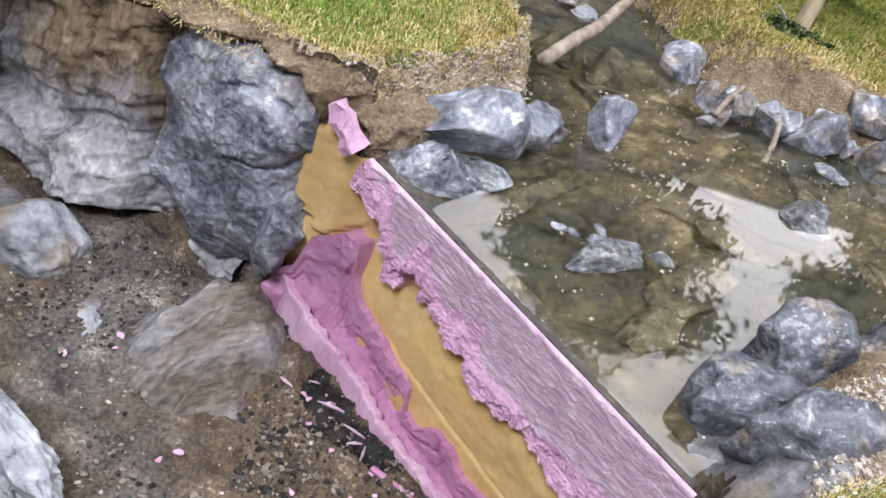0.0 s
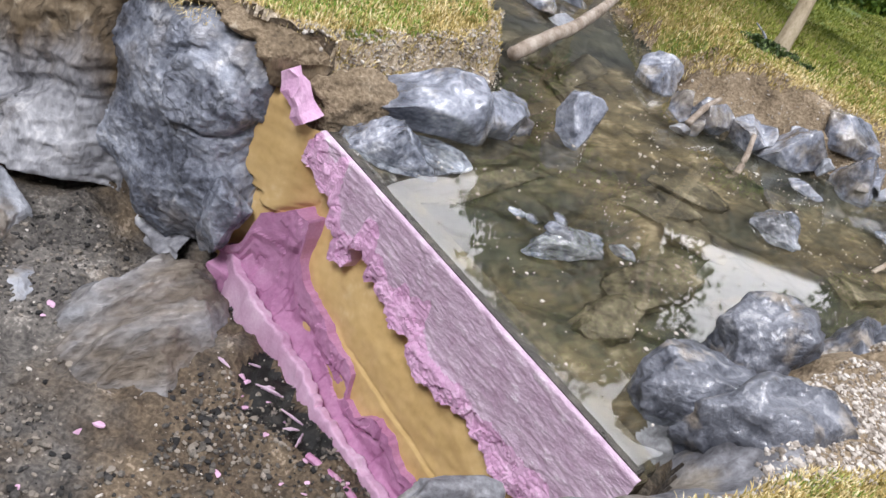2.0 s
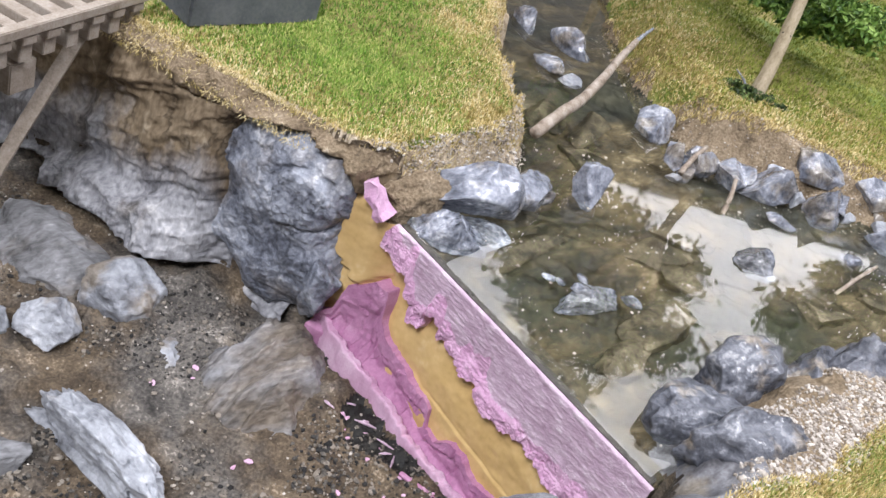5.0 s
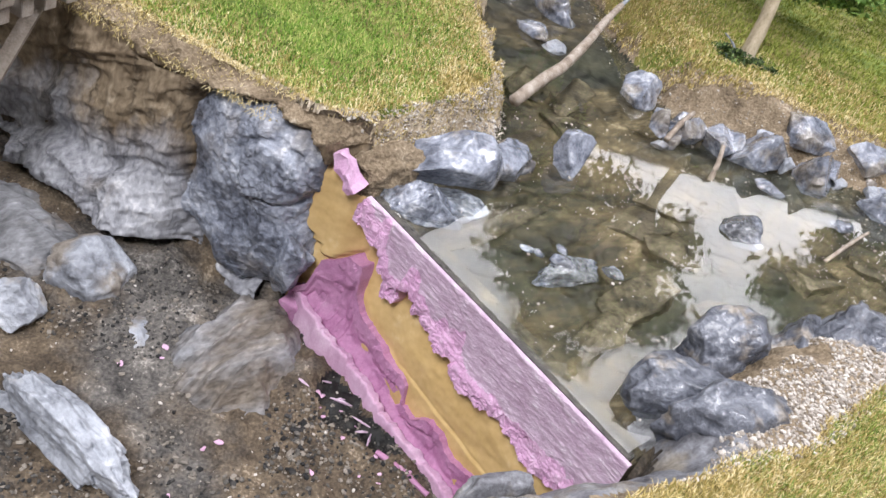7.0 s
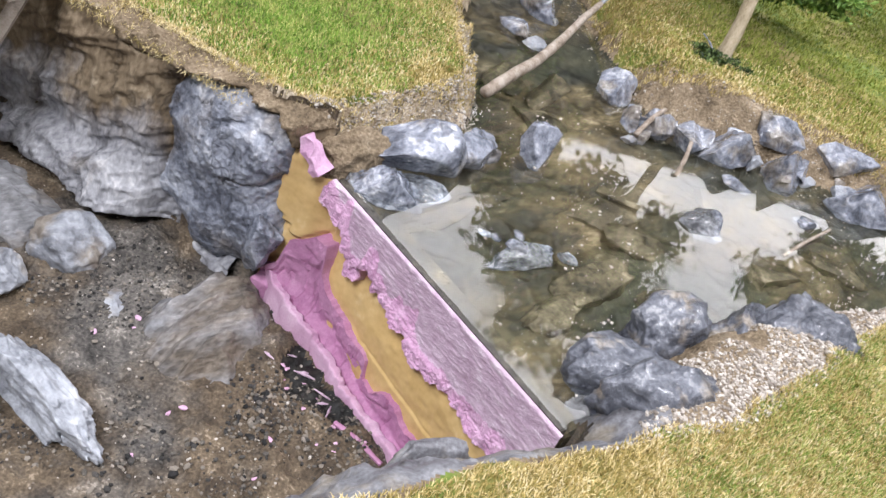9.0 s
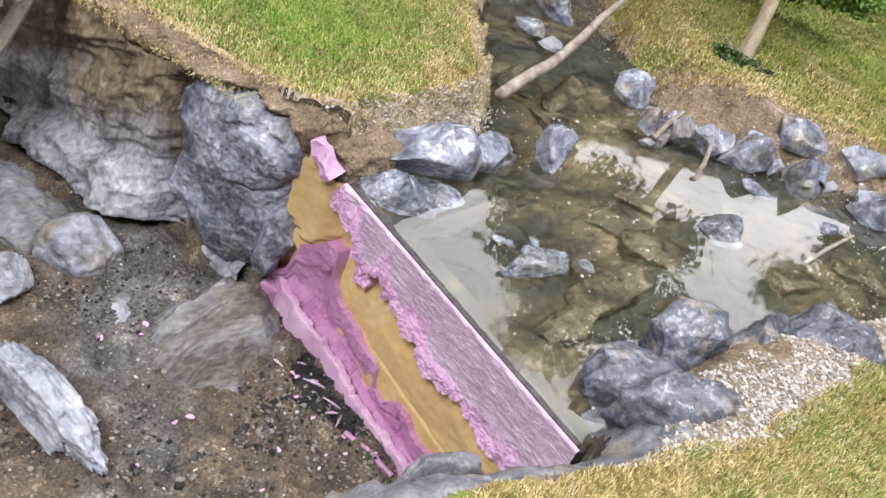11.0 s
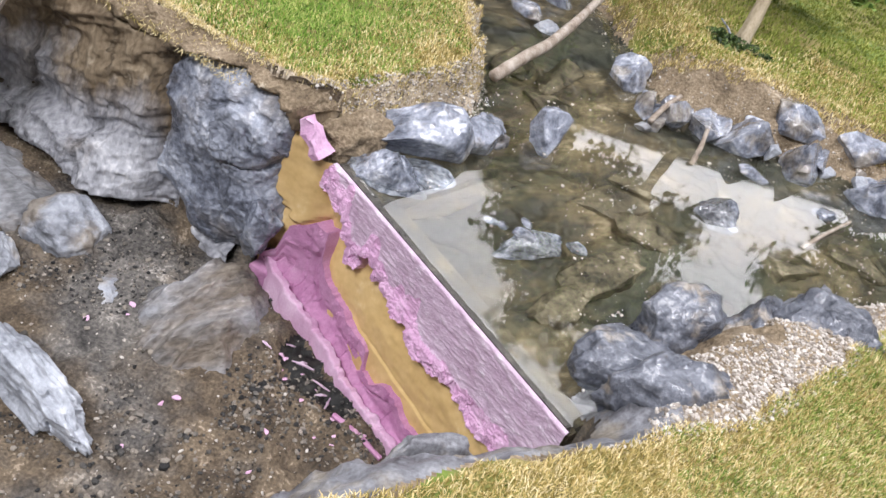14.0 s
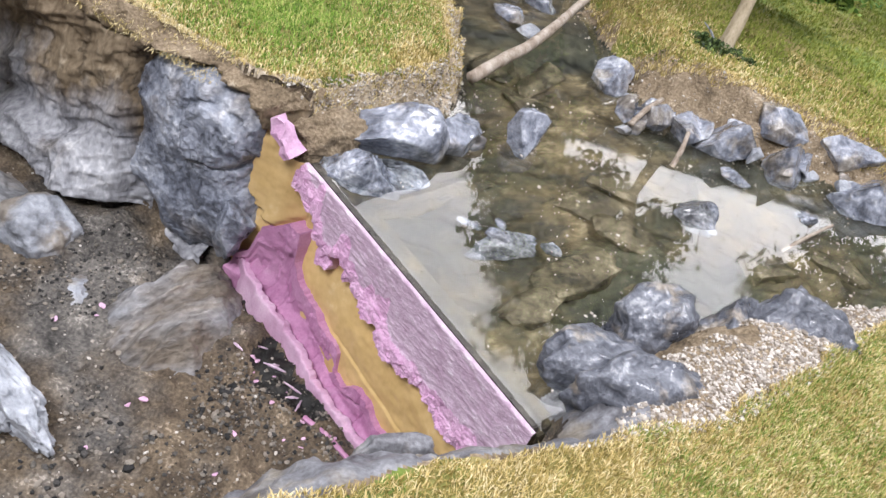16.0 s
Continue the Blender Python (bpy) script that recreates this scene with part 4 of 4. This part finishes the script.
# ---- grass ----
def grass(name, count, box_xy, poly, length, width, mat, label, seed, fringe=0.0, inside=0.0, green=None):
    """Short flocked fibres, one mesh; with fringe they keep near the turf's edge."""
    rng = np.random.default_rng(seed)
    x0, x1, y0, y1 = box_xy
    xy = np.stack([rng.uniform(x0, x1, count * 4), rng.uniform(y0, y1, count * 4)], -1)
    s = signed(xy[:, 0], xy[:, 1], poly)
    P = np.stack([xy[:, 0], xy[:, 1], 0 * s], -1)
    patch = fbm(P, 13, 3, 5)
    keep = s + 0.010 * patch > inside
    if fringe:
        keep &= s + 0.03 * patch < fringe * rng.uniform(0.1, 1.6, len(s))
    if green is not None:
        keep &= patch + 0.5 * vnoise(P, 60, 6) + 8 * np.minimum(s - 0.03, 0.05) + green[1] * (xy[:, 0] - 0.33) > green[0] + rng.normal(0, 0.3, len(s))
    xy = xy[keep][:count]
    z = height(xy[:, 0], xy[:, 1])
    xy, z = xy[z > 0.004], z[z > 0.004]
    n = len(xy)
    a, tilt = rng.uniform(0, 6.28, n), rng.uniform(0.1, 1.1, n)
    L = length * rng.uniform(0.5, 1.25, n)
    base = np.stack([xy[:, 0], xy[:, 1], z - 0.0005], -1)
    up = np.stack([np.cos(a) * np.sin(tilt), np.sin(a) * np.sin(tilt), np.cos(tilt)], -1) * L[:, None]
    b = a + rng.uniform(0.8, 2.3, n)
    side = np.stack([np.cos(b), np.sin(b), 0 * b], -1) * width
    bend = base + up * 0.55 + np.stack([0 * a, 0 * a, 0.12 * L], -1)
    V = np.stack([base - side, base + side, bend + side * 0.8, bend - side * 0.8, base + up], 1)
    F = np.array([[0, 1, 2], [0, 2, 3], [3, 2, 4]])[None] + (np.arange(n) * 5)[:, None, None]
    return tagged(mesh_ob(name, V.reshape(-1, 3), F.reshape(-1, 3), mat, shade=False), label, "grass", kind="stuff")


grass("grass", 80000, (0.04, 0.62, 0.06, 0.54), NEAR_GRASS, 0.0052, 0.00034, M_GRASS, "short green grass on the front bank", 11, inside=0.004, green=(0.12, 5.0))
grass("dry_grass", 130000, (0.04, 0.62, 0.06, 0.54), NEAR_GRASS, 0.0050, 0.00034, M_STRAW, "dry straw-coloured grass over the front bank", 12)
grass("grass", 90000, (-0.40, 0.18, 0.54, 1.12), LEFT_GRASS, 0.0048, 0.00046, M_TURF, "short green grass on the terrace", 13, inside=0.006, green=(-0.2, 0.0))
grass("dry_grass", 60000, (-0.40, 0.20, 0.50, 1.12), LEFT_GRASS, 0.0046, 0.00046, M_STRAW, "dry straw-coloured grass along the terrace edge", 14, fringe=0.06, inside=-0.022)
grass("grass", 110000, (0.33, 1.25, 0.74, 1.75), RIGHT_GRASS, 0.0060, 0.0007, M_FAR, "green grass on the far bank", 15, inside=0.004, green=(-0.4, 0.0))
grass("dry_grass", 60000, (0.33, 1.1, 0.74, 1.50), RIGHT_GRASS, 0.0054, 0.0006, M_STRAW, "dry straw-coloured grass on the far bank", 16, inside=-0.016, fringe=0.10)


def hanging(name, count, label, seed):
    """Dry fibres that droop over the wall's upper edge."""
    rng = np.random.default_rng(seed)
    u, z = 0.03 + 0.33 * rng.uniform(0, 1, count) ** 0.8, 0.0445 - 0.018 * rng.uniform(0, 1, count) ** 2.2
    out = 0.014 - 0.020 * smooth(0.028, 0.0425, z) + rng.normal(0, 0.003, count)
    base = wall_place(u, z, out)
    L = rng.uniform(0.003, 0.0065, count)
    tip = wall_place(u + rng.normal(0, 0.6, count) * L, z - L * rng.uniform(-0.3, 1.0, count), out + L * rng.uniform(-0.2, 0.6, count))
    side = np.array((-0.89, 0.456, 0.0)) * 0.0004
    V = np.stack([base - side, base + side, tip], 1)
    F = np.arange(3 * count).reshape(-1, 3)
    return tagged(mesh_ob(name, V.reshape(-1, 3), F, M_STRAW, shade=False), label, "grass", kind="stuff")


hanging("hanging_grass", 7000, "dry straw-coloured grass drooping over the wall's edge", 18)


# ---- wood: log, twigs, trees ----
def stick(points, radii, sides=9, seed=0, knots=0.12):
    """A bent tapering stick through the points."""
    P = [Vector(q) for q in points]
    n, per = len(P), 8
    rings, V = [], []
    for i in range((n - 1) * per + 1):
        k = min(i // per, n - 2)
        f = i / per - k
        p0, p1, p2, p3 = P[max(k - 1, 0)], P[k], P[k + 1], P[min(k + 2, n - 1)]
        c = 0.5 * ((2 * p1) + (p2 - p0) * f + (2 * p0 - 5 * p1 + 4 * p2 - p3) * f * f + (3 * p1 - p0 - 3 * p2 + p3) * f ** 3)
        r = radii[k] * (1 - f) + radii[k + 1] * f
        rings.append((c, r))
    for i, (c, r) in enumerate(rings):
        way = (rings[min(i + 1, len(rings) - 1)][0] - rings[max(i - 1, 0)][0]).normalized()
        x = way.orthogonal().normalized()
        y = way.cross(x)
        for j in range(sides):
            a = 2 * math.pi * j / sides
            rr = r * (1 + knots * noise.noise(Vector((seed + i * 0.35, math.cos(a), math.sin(a)))))
            V.append(c + (x * math.cos(a) + y * math.sin(a)) * rr)
    bm = bmesh.new()
    vs = [bm.verts.new(q) for q in V]
    for i in range(len(rings) - 1):
        for j in range(sides):
            j2 = (j + 1) % sides
            bm.faces.new([vs[i * sides + j], vs[i * sides + j2], vs[(i + 1) * sides + j2], vs[(i + 1) * sides + j]])
    bm.faces.new(vs[:sides][::-1])
    bm.faces.new(vs[-sides:])
    return bm


log = tagged(new("log"), "bare grey driftwood branch leaning across the stream", "branch")
part("stem", stick([(0.180, 0.675, 0.028), (0.2108, 0.7218, 0.036), (0.2359, 0.7572, 0.042), (0.2661, 0.814, 0.050), (0.291, 0.865, 0.058), (0.3169, 0.9131, 0.066)], [0.0062, 0.0060, 0.0056, 0.0050, 0.0044, 0.0036], 12, 1), M_TWIG, log, "", True)
part("tip", stick([(0.316, 0.912, 0.066), (0.326, 0.925, 0.072), (0.335, 0.930, 0.082)], [0.0028, 0.0024, 0.0016], 8, 2), M_PALE, log, "pale broken tip", True)
for pts, rad in (([(0.404, 0.686, -0.006), (0.411, 0.702, 0.010), (0.417, 0.722, 0.022)], [0.003, 0.0026, 0.0022]), ([(0.358, 0.724, 0.010), (0.376, 0.750, 0.020), (0.396, 0.777, 0.024)], [0.0032, 0.003, 0.0024]),
                 ([(0.500, 0.590, -0.004), (0.530, 0.618, 0.002), (0.572, 0.655, 0.006)], [0.0022, 0.002, 0.0016])):
    tagged(part("twig", stick(pts, rad, 8, 3), M_TWIG, None, "", True), "thin pale twig standing in the pool", "twig", "twigs")


def leaves(centre, radius, count, seed, size, low=-1.0):
    """A crown of many small leaves in uneven clumps."""
    rng = np.random.default_rng(seed)
    clumps = rng.normal(0, 1, (60, 3))
    clumps = clumps / np.linalg.norm(clumps, axis=1)[:, None] * rng.uniform(0.35, 1.0, (60, 1))
    clumps[:, 2] = np.maximum(clumps[:, 2], low)
    pick = rng.integers(0, 60, count)
    c = clumps[pick] * radius + rng.normal(0, 0.12, (count, 3)) * radius + centre
    n = rng.normal(0, 1, (count, 3))
    n /= np.linalg.norm(n, axis=1)[:, None]
    t = np.cross(n, rng.normal(0, 1, (count, 3)))
    t /= np.linalg.norm(t, axis=1)[:, None]
    w = np.cross(n, t)
    r = size * rng.uniform(0.6, 1.4, count)[:, None]
    V = np.stack([c - t * r, c + w * r * 0.45 + n * r * 0.15, c + t * r, c - w * r * 0.45 + n * r * 0.15], 1)
    F = np.array([[0, 1, 2], [0, 2, 3]])[None] + (np.arange(count) * 4)[:, None, None]
    return V.reshape(-1, 3), F.reshape(-1, 3)


def tree(base, top, centre, radius, seed, count, label, thick=0.011, skirt=None):
    ob = tagged(new("tree"), label, "tree", "model trees")
    b, t, c = Vector(base), Vector(top), Vector(centre)
    part("trunk", stick([b, b.lerp(t, 0.35) + Vector((0.002, 0, 0)), b.lerp(t, 0.7), t], [thick, thick * 0.82, thick * 0.75, thick * 0.7], 14, seed), M_TRUNK, ob, "", True)
    rng = random.Random(seed)
    for k in range(7):
        e = c + Vector((rng.gauss(0, 0.5) * radius[0], rng.gauss(0, 0.5) * radius[1], rng.uniform(-0.3, 0.6) * radius[2]))
        part("limb", stick([t, t.lerp(e, 0.5) + Vector((0, 0, 0.015)), e], [thick * 0.6, thick * 0.4, thick * 0.15], 8, seed + k), M_TRUNK, ob, "", True)
    V, F = leaves(np.array(centre), np.array(radius), count, seed, 0.008)
    mesh_ob("crown", V, F, M_LEAF, ob, "green leafy crown", False)
    if skirt:
        V, F = leaves(np.array(skirt[0]), np.array(skirt[1]), 5200, seed + 1, 0.0055)
        mesh_ob("low_foliage", V, F, M_LEAF, ob, "low hanging green leaves", False)
    return ob


tree((0.486, 0.912, 0.046), (0.492, 0.950, 0.190), (0.490, 1.050, 0.400), (0.175, 0.170, 0.160), 5, 19000, "model tree with pale bare trunk and green leafy crown", 0.0100, ((0.610, 1.070, 0.128), (0.105, 0.055, 0.034)))
tree((1.130, 1.150, 0.045), (1.130, 1.150, 0.220), (1.035, 1.085, 0.420), (0.185, 0.175, 0.160), 6, 17000, "model tree with green leafy crown")
tree((0.440, 1.550, 0.045), (0.440, 1.550, 0.220), (0.450, 1.530, 0.430), (0.110, 0.130, 0.160), 7, 12000, "slim model tree with green leafy crown")
# grassy tuft and pale stalks at the trunk's foot
V, F = leaves(np.array((0.478, 0.902, 0.052)), np.array((0.042, 0.026, 0.008)), 3000, 21, 0.0032)
tagged(mesh_ob("weed_tuft", V, F, M_WEED, shade=False), "dark green weeds at the foot of the tree", "weeds")
tagged(part("stalk", stick([(0.476, 0.915, 0.050), (0.468, 0.925, 0.060), (0.458, 0.935, 0.066)], [0.0016, 0.0014, 0.0008], 6, 4), M_PALE, None, "", True), "thin whitish dry stalk beside the tree", "stalk")

# ---- footbridge over the gorge ----
bridge = tagged(new("footbridge"), "grey timber footbridge with open plank deck", "bridge")
AX = Vector((-0.427, -0.904, 0))       # along the bridge
LX = Vector((-0.904, 0.427, 0))        # across it, away from the dam
start = Vector((-0.192, 0.646, 0.056))
turn = Matrix.Rotation(math.atan2(AX.y, AX.x), 4, "Z")
for k in range(13):
    at = start + AX * (0.012 + 0.0235 * k) + LX * 0.055
    part("plank", box(0.0135, 0.128, 0.0075, Matrix.Translation(at - Vector((0, 0, 0.004))) @ turn, 0.0006), M_WOOD, bridge)
    part("joist_end", box(0.0125, 0.014, 0.0150, Matrix.Translation(at - LX * 0.054 - Vector((0, 0, 0.0155))) @ turn, 0.0006), M_WOOD, bridge)
for off in (-0.006, 0.118):
    part("rail", box(0.32, 0.009, 0.008, Matrix.Translation(start + AX * 0.155 + LX * off + Vector((0, 0, 0.0045))) @ turn, 0.0008), M_WOOD, bridge, "long edge board")
beam = start + AX * 0.125 - LX * 0.008 - Vector((0, 0, 0.040))
part("beam", box(0.026, 0.17, 0.026, Matrix.Translation(beam + LX * 0.092) @ turn, 0.001), M_WOOD, bridge, "thick square beam")
part("brace", stick([start + AX * 0.055 + LX * 0.006 - Vector((0, 0, 0.018)), start + AX * 0.10 + LX * 0.006 - Vector((0, 0, 0.075)), start + AX * 0.15 + LX * 0.006 - Vector((0, 0, 0.140))], [0.0075, 0.0075, 0.0075], 4, 9, 0.0), M_WOOD, bridge, "diagonal brace")
post = start + AX * 0.158 + LX * 0.02
part("post", box(0.022, 0.022, 0.215, Matrix.Translation(post + Vector((0, 0, -0.112))) @ turn, 0.001), M_WOOD, bridge)
tagged(part("plinth", box(0.14, 0.05, 0.045, Matrix.Translation((-0.115, 0.712, 0.062)) @ Matrix.Rotation(radians(42), 4, "Z"), 0.002), M_PLINTH), "grey painted plinth at the edge of the grass", "plinth")

# ---- crumbs and slivers of foam ----
rng = random.Random(9)
for k in range(26):
    if k < 16:
        s0, p0 = rng.uniform(0.05, 0.22), rng.uniform(0.024, 0.06)
        x, y = A + D * s0 + O * p0
    else:
        x, y = rng.uniform(-0.10, 0.10), rng.uniform(0.30, 0.45)
        if signed(np.array([x]), np.array([y]), GORGE)[0] < 0.03:
            continue
    r = rng.uniform(0.0014, 0.0032)
    bm = chip((r * 1.5, r, r * 0.6), 100 + k)
    h = float(height(np.array([x]), np.array([y]))[0])
    bmesh.ops.transform(bm, matrix=pose(x, y, h + r * 0.5, 0, rng.uniform(-25, 25), rng.uniform(0, 360)), verts=bm.verts)
    tagged(part("foam_crumb", bm, M_PINKTOPLIT), "small pink foam crumb on the creek floor", "foam crumb", "foam crumbs")
for k in range(7):
    x, y = A + D * rng.uniform(0.04, 0.12) + O * rng.uniform(0.026, 0.050)
    h = float(height(np.array([x]), np.array([y]))[0]) + 0.0022
    a, r = rng.uniform(0, 6.28), rng.uniform(0.004, 0.010)
    dx, dy = r * math.cos(a), r * math.sin(a)
    bm = stick([(x - dx, y - dy, h), (x, y, h + 0.0016), (x + dx, y + dy, h + rng.uniform(0.0, 0.004))], [0.0005, rng.uniform(0.0008, 0.0016), 0.0004], 5, k, 0.5)
    tagged(part("foam_shard", bm, M_PINKCUT), "thin pale sliver of foam lying in the dark hollow", "foam piece", "foam crumbs")
q0, q1 = A + D * 0.125 + O * 0.034, A + D * 0.175 + O * 0.022
tagged(part("foam_strip", stick([(*q0, -0.146), (*(q0 * 0.5 + q1 * 0.5), -0.144), (*q1, -0.146)], [0.0022, 0.0026, 0.002], 6, 5, 0.4), M_PINKSHADED), "thin pink foam strip beside the dam", "foam strip")

# ---- table under the landscape ----
table = tagged(new("display_table"), "plain grey display table carrying the model landscape", "table")
part("table_top", box(3.1, 3.6, 0.05, Matrix.Translation((0.65, 0.80, -0.215)), 0.004), M_PLINTH, table)
for at, size in (((0.65, -1.0, -0.10), (3.14, 0.02, 0.28)), ((0.65, 2.62, -0.10), (3.14, 0.02, 0.28)), ((-0.92, 0.81, -0.10), (0.02, 3.6, 0.28)), ((2.24, 0.81, -0.10), (0.02, 3.6, 0.28))):
    part("side_board", box(*size, Matrix.Translation(at), 0.003), M_PLINTH, table)
for x in (-0.75, 2.05):
    for y in (-0.85, 2.45):
        part("leg", box(0.07, 0.07, 0.70, Matrix.Translation((x, y, -0.595)), 0.004), M_PLINTH, table)

# ---- room that closes the place ----
for name, at, size in (("wall_north", (0.6, 6.0, 0.55), (9, 0.1, 3.2)), ("wall_south", (0.6, -5.0, 0.55), (9, 0.1, 3.2)), ("wall_west", (-3.95, 0.5, 0.55), (0.1, 11.2, 3.2)), ("wall_east", (5.15, 0.5, 0.55), (0.1, 11.2, 3.2))):
    tagged(part(name, box(*size, Matrix.Translation(at)), M_WHITE), "plain painted room wall", "wall", kind="structure")
tagged(part("ceiling", box(9.2, 11.2, 0.1, Matrix.Translation((0.6, 0.5, CEIL + 0.06))), M_FLOORROOM), "plain dark room ceiling", "ceiling", kind="structure")
tagged(part("floor", box(9.2, 11.2, 0.1, Matrix.Translation((0.6, 0.5, -1.0))), M_FLOORROOM), "plain grey carpet floor", "floor", kind="structure")
